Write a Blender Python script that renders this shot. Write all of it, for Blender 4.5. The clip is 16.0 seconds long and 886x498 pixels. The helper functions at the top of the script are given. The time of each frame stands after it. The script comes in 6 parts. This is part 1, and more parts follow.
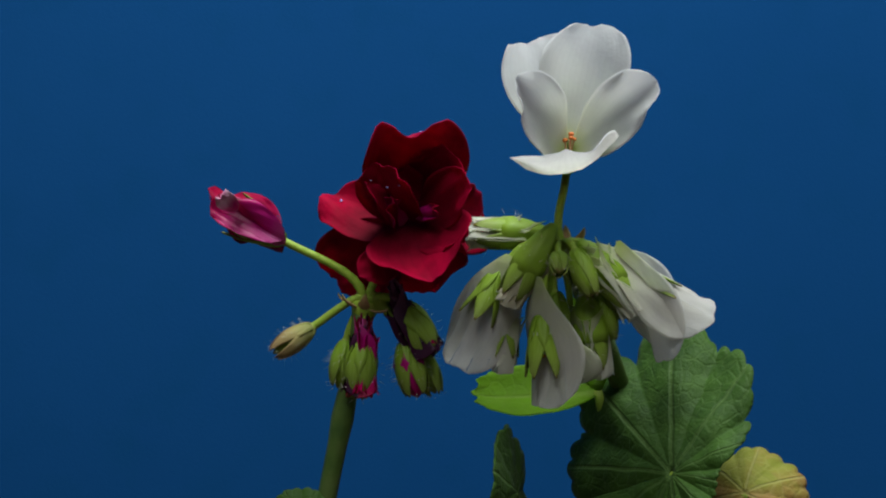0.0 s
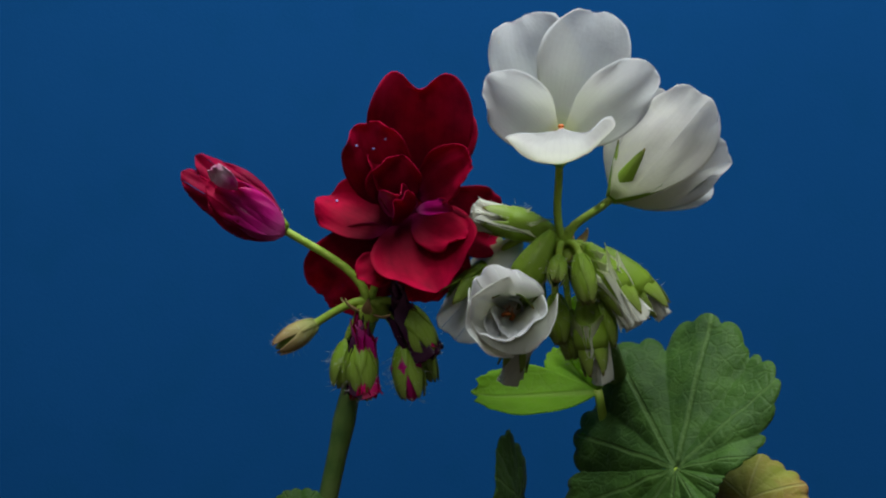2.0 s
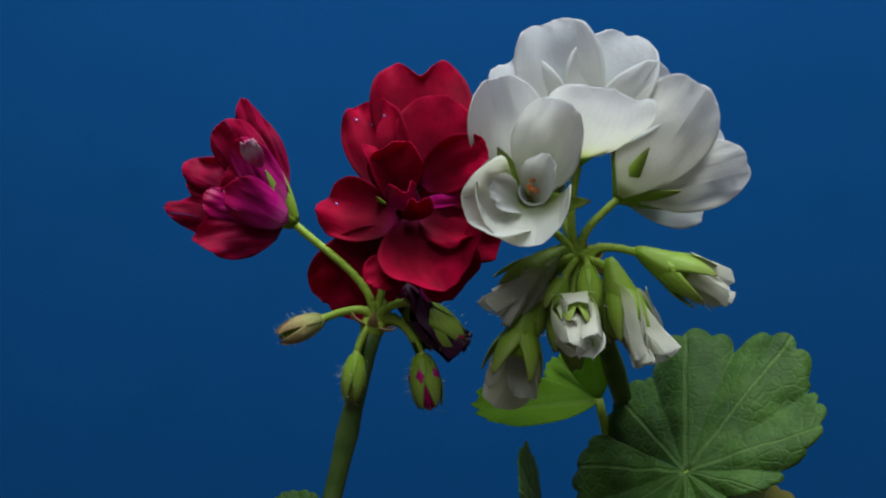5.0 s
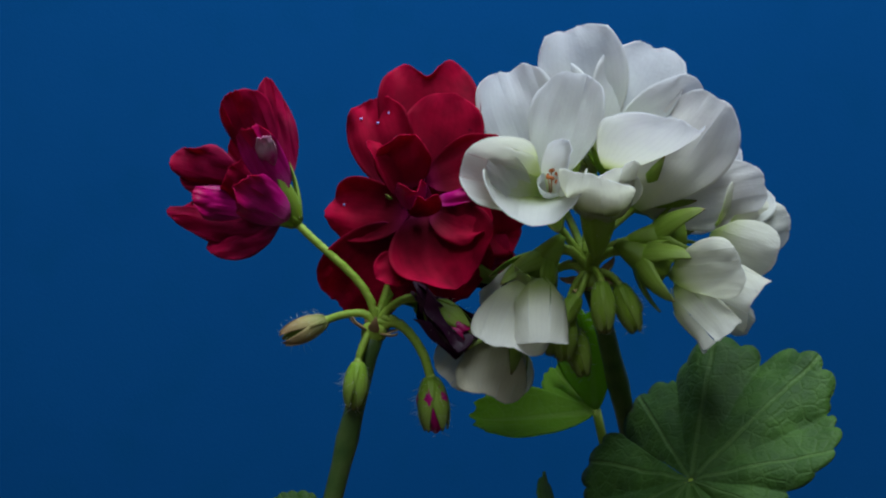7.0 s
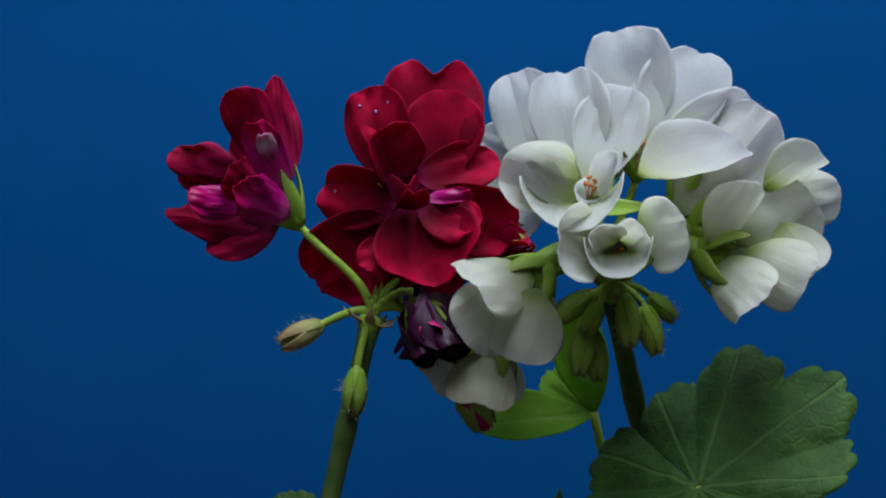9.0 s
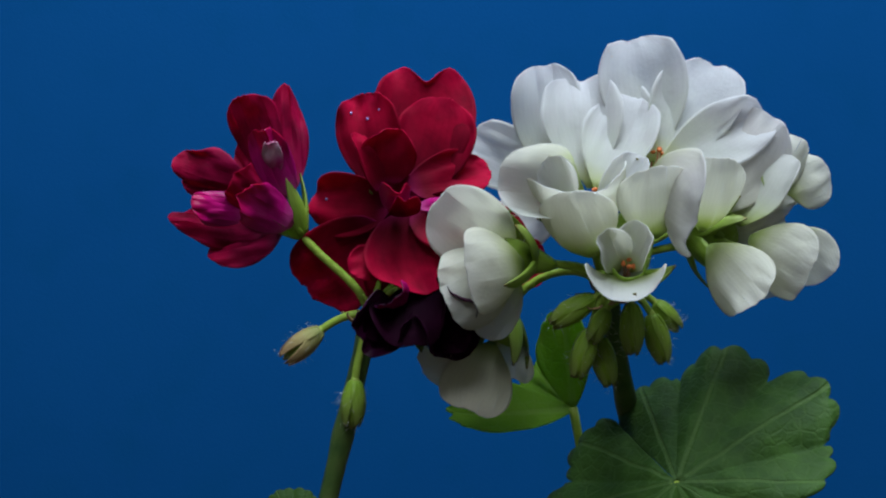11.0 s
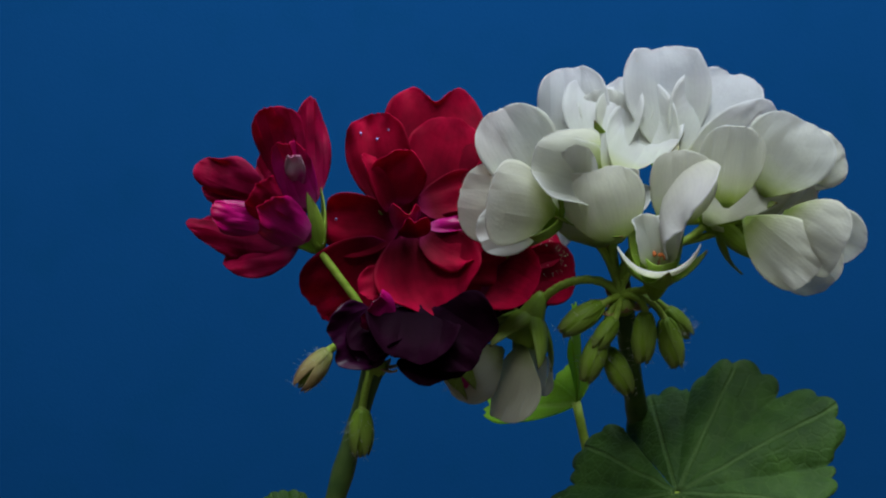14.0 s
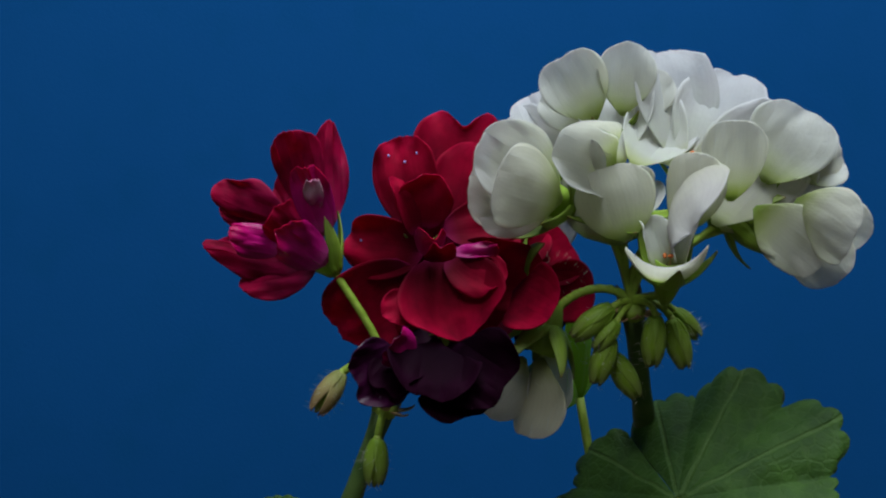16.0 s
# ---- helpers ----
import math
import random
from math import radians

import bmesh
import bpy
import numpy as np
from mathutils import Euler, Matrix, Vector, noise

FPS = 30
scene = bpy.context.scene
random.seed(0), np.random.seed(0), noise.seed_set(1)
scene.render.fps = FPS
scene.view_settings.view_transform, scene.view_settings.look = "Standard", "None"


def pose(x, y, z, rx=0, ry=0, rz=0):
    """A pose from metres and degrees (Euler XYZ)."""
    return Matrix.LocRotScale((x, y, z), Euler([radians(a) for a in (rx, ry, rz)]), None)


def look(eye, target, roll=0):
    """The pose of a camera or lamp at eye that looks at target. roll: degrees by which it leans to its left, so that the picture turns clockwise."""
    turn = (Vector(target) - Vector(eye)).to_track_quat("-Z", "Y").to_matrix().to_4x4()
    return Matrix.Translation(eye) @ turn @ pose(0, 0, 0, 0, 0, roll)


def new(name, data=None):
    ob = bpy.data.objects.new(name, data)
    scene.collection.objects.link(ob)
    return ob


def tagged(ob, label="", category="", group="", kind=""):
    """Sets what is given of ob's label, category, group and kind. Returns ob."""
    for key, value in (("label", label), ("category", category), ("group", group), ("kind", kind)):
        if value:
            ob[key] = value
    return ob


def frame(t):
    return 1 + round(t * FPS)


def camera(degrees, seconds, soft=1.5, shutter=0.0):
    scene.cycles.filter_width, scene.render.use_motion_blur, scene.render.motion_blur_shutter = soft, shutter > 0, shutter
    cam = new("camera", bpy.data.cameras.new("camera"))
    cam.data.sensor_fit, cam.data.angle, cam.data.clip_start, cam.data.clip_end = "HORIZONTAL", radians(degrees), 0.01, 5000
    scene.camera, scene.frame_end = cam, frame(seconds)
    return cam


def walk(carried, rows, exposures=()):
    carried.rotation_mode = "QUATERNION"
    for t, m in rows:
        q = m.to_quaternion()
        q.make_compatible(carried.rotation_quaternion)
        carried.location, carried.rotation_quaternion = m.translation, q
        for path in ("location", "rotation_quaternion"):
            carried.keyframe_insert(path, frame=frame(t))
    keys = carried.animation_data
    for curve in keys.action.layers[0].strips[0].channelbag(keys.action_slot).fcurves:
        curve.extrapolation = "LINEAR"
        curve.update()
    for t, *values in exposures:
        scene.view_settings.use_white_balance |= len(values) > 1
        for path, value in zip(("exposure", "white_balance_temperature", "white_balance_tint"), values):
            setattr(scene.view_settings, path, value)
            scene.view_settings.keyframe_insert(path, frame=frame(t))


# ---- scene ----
# The layout grid: u to the right, v down, d away from the lens; 1 step is 0.12 mm at the depth of the flowers.
U = 0.00012
FOV = 35.0
DIST = 784 * U / math.tan(radians(FOV / 2))
EYE_Z = 0.125
END = 16.0

cam = camera(FOV, END, soft=2.1)
walk(cam, [(0.0, look((0, -DIST, EYE_Z), (0, 0, EYE_Z))), (END, look((0, -DIST, EYE_Z), (0, 0, EYE_Z)))],
     exposures=[(0, 0, 6900, 10), (0.5, -0.03, 6900, 10), (1, 0.12, 6900, 10), (1.5, 0, 6825, 10), (2, 0, 6750, 10), (2.5, 0.17, 6700, 10), (3, 0, 6650, 10), (3.5, 0, 6600, 10),
                (4, 0.02, 6600, 10), (6.5, 0.06, 6250, 13), (7, -0.09, 6050, 13), (7.5, 0, 6030, 14), (8, 0.27, 6030, 14), (8.5, -0.1, 6020, 14), (9, -0.02, 6020, 14), (11.5, 0.12, 6100, 14),
                (12, -0.12, 6350, 13), (12.5, -0.15, 6350, 13), (13, 0.17, 6350, 13), (13.5, -0.18, 6350, 13), (14, -0.07, 6350, 13), (14.5, -0.08, 6350, 13), (15, -0.08, 6350, 13), (15.5, 0.08, 6350, 13),
                (16, -0.1, 6350, 13)])


def place(u, v, d=0.0):
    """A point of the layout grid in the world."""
    k = 1 + d * U / DIST
    return Vector(((u - 784) * U * k, d * U, EYE_Z + (441 - v) * U * k))


# ---- light ----
world = bpy.data.worlds.new("dim_room")
world.use_nodes = True
world.node_tree.nodes["Background"].inputs["Color"].default_value = (0.45, 0.6, 0.8, 1)
world.node_tree.nodes["Background"].inputs["Strength"].default_value = 0.06
scene.world = world


def lamp(name, eye, target, size, watts, colour):
    data = bpy.data.lights.new(name, "AREA")
    data.shape, data.size, data.energy, data.color = "DISK", size, watts, colour
    ob = new(name, data)
    ob.matrix_world = look(eye, target)
    return ob


lamp("overhead_lamp", (0.09, -0.13, 0.88), (0.02, 0.0, 0.12), 0.5, 12.5, (0.86, 0.965, 1.0))
lamp("front_lamp", (-0.14, -0.82, 0.92), (0.0, 0.0, 0.16), 0.4, 4.4, (0.88, 0.97, 1.0))


# ---- materials ----
def node_mat(name):
    m = bpy.data.materials.new(name)
    m.use_nodes = True
    nt = m.node_tree
    bsdf = nt.nodes["Principled BSDF"]
    return m, nt, bsdf


def link(nt, a, b):
    nt.links.new(a, b)


def ramp(nt, src, stops):
    n = nt.nodes.new("ShaderNodeValToRGB")
    el = n.color_ramp.elements
    while len(el) < len(stops):
        el.new(0.5)
    for e, (p, c) in zip(el, stops):
        e.position, e.color = p, (*c, 1)
    link(nt, src, n.inputs["Fac"])
    return n.outputs["Color"]


def noise_tex(nt, scale, detail=4, coords=None, rough=0.55):
    n = nt.nodes.new("ShaderNodeTexNoise")
    n.inputs["Scale"].default_value, n.inputs["Detail"].default_value = scale, detail
    n.inputs["Roughness"].default_value = rough
    if coords:
        link(nt, coords, n.inputs["Vector"])
    return n.outputs["Fac"]


def mixc(nt, a, b, fac, mode="MIX"):
    n = nt.nodes.new("ShaderNodeMix")
    n.data_type, n.blend_type = "RGBA", mode
    for sock, val in ((n.inputs[6], a), (n.inputs[7], b), (n.inputs[0], fac)):
        if isinstance(val, (int, float)):
            sock.default_value = val
        elif isinstance(val, tuple):
            sock.default_value = (*val, 1)
        else:
            link(nt, val, sock)
    return n.outputs[2]


def math_node(nt, op, a, b=0.0):
    n = nt.nodes.new("ShaderNodeMath")
    n.operation = op
    for i, val in enumerate((a, b)):
        if isinstance(val, (int, float)):
            n.inputs[i].default_value = val
        else:
            link(nt, val, n.inputs[i])
    return n.outputs[0]


def bump(nt, bsdf, height, strength, dist):
    n = nt.nodes.new("ShaderNodeBump")
    n.inputs["Strength"].default_value, n.inputs["Distance"].default_value = strength, dist
    link(nt, height, n.inputs["Height"])
    link(nt, n.outputs["Normal"], bsdf.inputs["Normal"])
    return n.outputs["Normal"]


def tissue(name, stops, tint, tint_amount, rough, through_light, glow_tint, sheen=0.0, veins=26.0, vein_amount=0.12,
           spots=None, spec=0.3, relief=0.25):
    """Petal tissue: colour runs along the petal (stops), fine veins, soft blotches and light passing through."""
    m, nt, bsdf = node_mat(name)
    uv = nt.nodes.new("ShaderNodeTexCoord")
    sep = nt.nodes.new("ShaderNodeSeparateXYZ")
    link(nt, uv.outputs["UV"], sep.inputs[0])
    col = ramp(nt, sep.outputs["Y"], stops)
    blotch = noise_tex(nt, 160, 5, uv.outputs["Object"])
    col = mixc(nt, col, tint, math_node(nt, "MULTIPLY", ramp(nt, blotch, [(0.4, (0, 0, 0)), (0.7, (1, 1, 1))]), tint_amount))
    wav = nt.nodes.new("ShaderNodeTexWave")
    wav.inputs["Scale"].default_value, wav.inputs["Distortion"].default_value = veins / 6.3, 2.5
    wav.inputs["Detail"].default_value, wav.inputs["Detail Scale"].default_value = 3, 1.5
    link(nt, uv.outputs["UV"], wav.inputs["Vector"])
    vein = ramp(nt, wav.outputs["Fac"], [(0.0, (1, 1, 1)), (0.25, (0, 0, 0))])
    dark = nt.nodes.new("ShaderNodeHueSaturation")
    dark.inputs["Value"].default_value, dark.inputs["Saturation"].default_value = 0.78, 1.15
    link(nt, col, dark.inputs["Color"])
    col = mixc(nt, col, dark.outputs["Color"], math_node(nt, "MULTIPLY", vein, vein_amount * 1.6))
    if spots:
        sp = noise_tex(nt, 420, 2, uv.outputs["Object"])
        col = mixc(nt, col, spots, ramp(nt, sp, [(0.74, (0, 0, 0)), (0.78, (1, 1, 1))]))
    link(nt, col, bsdf.inputs["Base Color"])
    bsdf.inputs["Roughness"].default_value = rough
    bsdf.inputs["Specular IOR Level"].default_value = spec
    if sheen:
        bsdf.inputs["Sheen Weight"].default_value = sheen
        bsdf.inputs["Sheen Roughness"].default_value = 0.4
    fine = noise_tex(nt, 900, 3, uv.outputs["Object"])
    height = math_node(nt, "ADD", math_node(nt, "MULTIPLY", wav.outputs["Fac"], 0.04), math_node(nt, "MULTIPLY", fine, 0.3))
    height = math_node(nt, "ADD", height, blotch)
    nrm = bump(nt, bsdf, height, relief, 0.0008)
    trans = nt.nodes.new("ShaderNodeBsdfTranslucent")
    link(nt, mixc(nt, col, glow_tint, 0.5, "MULTIPLY"), trans.inputs["Color"])
    link(nt, nrm, trans.inputs["Normal"])
    mix = nt.nodes.new("ShaderNodeMixShader")
    mix.inputs[0].default_value = through_light
    link(nt, bsdf.outputs[0], mix.inputs[1])
    link(nt, trans.outputs[0], mix.inputs[2])
    link(nt, mix.outputs[0], nt.nodes["Material Output"].inputs["Surface"])
    return m


WHITE_IN = tissue("white_petal_inner", [(0.0, (0.5, 0.58, 0.16)), (0.08, (0.66, 0.7, 0.4)), (0.24, (0.76, 0.785, 0.72)), (0.7, (0.785, 0.8, 0.8)), (1.0, (0.78, 0.785, 0.81))],
                  (0.71, 0.68, 0.71), 0.4, 0.55, 0.72, (1.0, 1.0, 0.99), veins=34, vein_amount=0.06)
WHITE_OUT = tissue("white_petal_outer", [(0.0, (0.42, 0.5, 0.18)), (0.07, (0.6, 0.63, 0.4)), (0.2, (0.73, 0.72, 0.57)), (0.45, (0.79, 0.765, 0.69)), (0.75, (0.81, 0.78, 0.735)), (1.0, (0.8, 0.78, 0.755))],
                   (0.71, 0.66, 0.69), 0.4, 0.55, 0.72, (1.0, 1.0, 0.99), veins=34, vein_amount=0.08)
YOUNG_IN = tissue("young_petal_inner", [(0.0, (0.34, 0.44, 0.08)), (0.12, (0.5, 0.57, 0.22)), (0.26, (0.7, 0.74, 0.55)), (0.45, (0.775, 0.79, 0.74)), (1.0, (0.79, 0.79, 0.79))],
                  (0.7, 0.7, 0.66), 0.4, 0.55, 0.72, (1.0, 1.0, 0.96), veins=34, vein_amount=0.06)
YOUNG_OUT = tissue("young_petal_outer", [(0.0, (0.25, 0.36, 0.06)), (0.12, (0.46, 0.53, 0.2)), (0.26, (0.68, 0.7, 0.48)), (0.45, (0.77, 0.765, 0.64)), (1.0, (0.79, 0.775, 0.71))],
                   (0.7, 0.68, 0.64), 0.4, 0.55, 0.72, (1.0, 1.0, 0.94), veins=34, vein_amount=0.08)
CREAM = tissue("cream_petal", [(0.0, (0.3, 0.37, 0.08)), (0.15, (0.5, 0.53, 0.26)), (0.3, (0.64, 0.63, 0.45)), (1.0, (0.76, 0.71, 0.58))],
               (0.62, 0.56, 0.46), 0.3, 0.5, 0.65, (1.0, 0.95, 0.8), veins=30, vein_amount=0.1)
RED_IN = tissue("crimson_petal_inner", [(0.0, (0.2, 0.004, 0.06)), (0.2, (0.15, 0.001, 0.014)), (0.5, (0.31, 0.001, 0.024)), (0.8, (0.47, 0.0015, 0.036)), (1.0, (0.57, 0.0025, 0.05))],
                (0.08, 0.0005, 0.008), 0.6, 0.66, 0.45, (1.0, 0.25, 0.4), veins=22, vein_amount=0.2, spec=0.07)
RED_OUT = tissue("crimson_petal_outer", [(0.0, (0.35, 0.05, 0.14)), (0.25, (0.34, 0.002, 0.06)), (1.0, (0.46, 0.002, 0.048))],
                 (0.1, 0.0005, 0.016), 0.7, 0.6, 0.45, (1.0, 0.25, 0.4), veins=22, vein_amount=0.2, spec=0.1)
MAGENTA = tissue("magenta_petal", [(0.0, (0.5, 0.08, 0.27)), (0.3, (0.46, 0.005, 0.18)), (0.75, (0.44, 0.003, 0.13)), (1.0, (0.42, 0.001, 0.06))],
                 (0.2, 0.002, 0.06), 0.6, 0.36, 0.3, (1.0, 0.2, 0.5), veins=22, vein_amount=0.14, spec=0.22)
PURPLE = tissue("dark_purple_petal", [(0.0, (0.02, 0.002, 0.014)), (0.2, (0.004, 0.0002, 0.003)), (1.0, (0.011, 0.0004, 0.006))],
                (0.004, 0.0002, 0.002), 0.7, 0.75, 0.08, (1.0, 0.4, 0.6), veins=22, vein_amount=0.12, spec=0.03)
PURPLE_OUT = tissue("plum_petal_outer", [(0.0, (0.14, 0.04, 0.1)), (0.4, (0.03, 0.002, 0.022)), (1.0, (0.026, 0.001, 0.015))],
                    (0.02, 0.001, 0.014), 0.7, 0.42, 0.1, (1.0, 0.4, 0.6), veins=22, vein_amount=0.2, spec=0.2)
# pale pink that paints a whitish sheen on the magenta petal
PALE_SHEEN = tissue("pale_pink_sheen", [(0.0, (0.46, 0.005, 0.18)), (0.35, (0.46, 0.02, 0.2)), (0.65, (0.6, 0.35, 0.46)), (1.0, (0.48, 0.04, 0.2))],
              (0.7, 0.6, 0.66), 0.8, 0.5, 0.3, (1.0, 0.7, 0.85), veins=22, vein_amount=0.14)
SEPAL = tissue("green_sepal", [(0.0, (0.22, 0.37, 0.024)), (0.6, (0.24, 0.37, 0.034)), (0.92, (0.21, 0.27, 0.05)), (1.0, (0.26, 0.18, 0.06))],
               (0.27, 0.34, 0.09), 0.4, 0.5, 0.34, (0.8, 1.0, 0.3), veins=10, vein_amount=0.25)
DRY = tissue("dry_sepal", [(0.0, (0.2, 0.24, 0.06)), (0.5, (0.4, 0.34, 0.13)), (1.0, (0.42, 0.24, 0.12))],
             (0.25, 0.16, 0.07), 0.6, 0.7, 0.2, (1.0, 0.9, 0.5), veins=14, vein_amount=0.25)


def plain(name, colours, scale, rough, bump_strength=0.3, spec=0.3, through_light=0.0):
    m, nt, bsdf = node_mat(name)
    tc = nt.nodes.new("ShaderNodeTexCoord")
    n1 = noise_tex(nt, scale, 5, tc.outputs["Object"])
    col = ramp(nt, n1, [(0.3 + 0.4 * i / max(1, len(colours) - 1), c) for i, c in enumerate(colours)])
    link(nt, col, bsdf.inputs["Base Color"])
    bsdf.inputs["Roughness"].default_value = rough
    bsdf.inputs["Specular IOR Level"].default_value = spec
    bump(nt, bsdf, noise_tex(nt, scale * 6, 4, tc.outputs["Object"]), bump_strength, 0.0004)
    if through_light:
        trans = nt.nodes.new("ShaderNodeBsdfTranslucent")
        link(nt, col, trans.inputs["Color"])
        mix = nt.nodes.new("ShaderNodeMixShader")
        mix.inputs[0].default_value = through_light
        link(nt, bsdf.outputs[0], mix.inputs[1])
        link(nt, trans.outputs[0], mix.inputs[2])
        link(nt, mix.outputs[0], nt.nodes["Material Output"].inputs["Surface"])
    return m


STALK = plain("stalk_green", [(0.22, 0.34, 0.03), (0.3, 0.43, 0.045), (0.35, 0.43, 0.08)], 300, 0.5, through_light=0.25)
STEM = plain("stem_green", [(0.03, 0.068, 0.012), (0.054, 0.097, 0.018), (0.08, 0.116, 0.03)], 180, 0.5)
HAIR = plain("pale_hair", [(0.5, 0.5, 0.4), (0.6, 0.6, 0.5)], 400, 0.5, 0.0)
ANTHER = plain("orange_anther", [(0.5, 0.1, 0.02), (0.6, 0.2, 0.05)], 900, 0.6)
FILAMENT = plain("red_filament", [(0.5, 0.12, 0.06), (0.6, 0.35, 0.2)], 600, 0.5)
BRACT = plain("brown_bract", [(0.3, 0.25, 0.1), (0.35, 0.2, 0.1), (0.2, 0.25, 0.06)], 300, 0.7)
VIOLET = plain("violet_fleck", [(0.25, 0.2, 0.6), (0.45, 0.35, 0.75)], 900, 0.3, 0.0, 0.5)
SOIL = plain("dark_soil", [(0.015, 0.011, 0.008), (0.04, 0.03, 0.02), (0.07, 0.05, 0.035)], 120, 0.95, 0.9)
PLASTER = plain("grey_plaster", [(0.62, 0.62, 0.62), (0.68, 0.68, 0.67)], 8, 0.9, 0.2)


def leaf_tissue(name, blade, blade2, vein_colour, through_light, glow, wilt=None):
    m, nt, bsdf = node_mat(name)
    tc = nt.nodes.new("ShaderNodeTexCoord")
    sep = nt.nodes.new("ShaderNodeSeparateXYZ")
    link(nt, tc.outputs["UV"], sep.inputs[0])
    big = noise_tex(nt, 110, 5, tc.outputs["Object"])
    col = ramp(nt, big, [(0.32, blade), (0.68, blade2)])
    if wilt:
        w = noise_tex(nt, 60, 4, tc.outputs["Object"])
        col = mixc(nt, col, wilt, ramp(nt, w, [(0.42, (0, 0, 0)), (0.55, (1, 1, 1))]))
    # main veins fan out along the lobes, thinner to the rim
    dist = math_node(nt, "ABSOLUTE", math_node(nt, "SUBTRACT", math_node(nt, "FRACT", sep.outputs["X"]), 0.5))
    main = ramp(nt, math_node(nt, "MULTIPLY", dist, sep.outputs["Y"]), [(0.012, (1, 1, 1)), (0.03, (0, 0, 0))])
    vor = nt.nodes.new("ShaderNodeTexVoronoi")
    vor.feature = "DISTANCE_TO_EDGE"
    vor.inputs["Scale"].default_value = 320
    link(nt, tc.outputs["Object"], vor.inputs["Vector"])
    net = ramp(nt, vor.outputs["Distance"], [(0.0, (1, 1, 1)), (0.12, (0, 0, 0))])
    col = mixc(nt, col, vein_colour, math_node(nt, "MULTIPLY", main, 0.45))
    col = mixc(nt, col, vein_colour, math_node(nt, "MULTIPLY", net, 0.18))
    link(nt, col, bsdf.inputs["Base Color"])
    bsdf.inputs["Roughness"].default_value = 0.6
    bsdf.inputs["Specular IOR Level"].default_value = 0.16
    bsdf.inputs["Sheen Weight"].default_value = 0.03
    fine = noise_tex(nt, 1200, 3, tc.outputs["Object"])
    h = math_node(nt, "SUBTRACT", math_node(nt, "ADD", big, math_node(nt, "MULTIPLY", fine, 0.4)), math_node(nt, "MULTIPLY", net, 0.15))
    nrm = bump(nt, bsdf, math_node(nt, "SUBTRACT", h, math_node(nt, "MULTIPLY", main, 0.5)), 0.7, 0.0009)
    trans = nt.nodes.new("ShaderNodeBsdfTranslucent")
    link(nt, mixc(nt, col, glow, 0.6), trans.inputs["Color"])
    mix = nt.nodes.new("ShaderNodeMixShader")
    mix.inputs[0].default_value = through_light
    link(nt, bsdf.outputs[0], mix.inputs[1])
    link(nt, trans.outputs[0], mix.inputs[2])
    link(nt, mix.outputs[0], nt.nodes["Material Output"].inputs["Surface"])
    return m


LEAF = leaf_tissue("leaf_green", (0.017, 0.05, 0.006), (0.04, 0.098, 0.012), (0.088, 0.155, 0.04), 0.18, (0.07, 0.17, 0.01))
LEAF_BRIGHT = leaf_tissue("young_leaf_green", (0.16, 0.33, 0.015), (0.22, 0.43, 0.02), (0.32, 0.45, 0.1), 0.65, (0.42, 0.7, 0.01))
LEAF_YELLOW = leaf_tissue("yellowing_leaf", (0.2, 0.22, 0.03), (0.3, 0.28, 0.05), (0.45, 0.42, 0.15), 0.35, (0.5, 0.5, 0.08), wilt=(0.3, 0.17, 0.05))


def backdrop_paper():
    m, nt, bsdf = node_mat("blue_backdrop_paper")
    tc = nt.nodes.new("ShaderNodeTexCoord")
    n = noise_tex(nt, 4.0, 4, tc.outputs["Object"], 0.6)
    col = ramp(nt, n, [(0.3, (0.0026, 0.0475, 0.16)), (0.7, (0.0035, 0.0535, 0.177))])
    n2 = noise_tex(nt, 45, 5, tc.outputs["Object"])
    col = mixc(nt, col, (0.001, 0.046, 0.128), math_node(nt, "MULTIPLY", ramp(nt, n2, [(0.5, (0, 0, 0)), (0.75, (1, 1, 1))]), 0.25))
    link(nt, col, bsdf.inputs["Base Color"])
    bsdf.inputs["Roughness"].default_value = 0.9
    bsdf.inputs["Specular IOR Level"].default_value = 0.02
    bump(nt, bsdf, noise_tex(nt, 900, 3, tc.outputs["Object"]), 0.2, 0.0004)
    return m


PAPER = backdrop_paper()


# ---- meshes ----
def mesh_of(name, verts, faces, mats, idx=None, uvs=None):
    me = bpy.data.meshes.new(name)
    me.from_pydata([tuple(v) for v in verts], [], faces)
    for m in mats:
        me.materials.append(m)
    if idx:
        me.polygons.foreach_set("material_index", idx)
    me.polygons.foreach_set("use_smooth", [True] * len(faces))
    if uvs:
        layer = me.uv_layers.new(name="UVMap")
        flat = []
        for lp in me.loops:
            flat.extend(uvs[lp.vertex_index])
        layer.data.foreach_set("uv", flat)
    me.update()
    return me


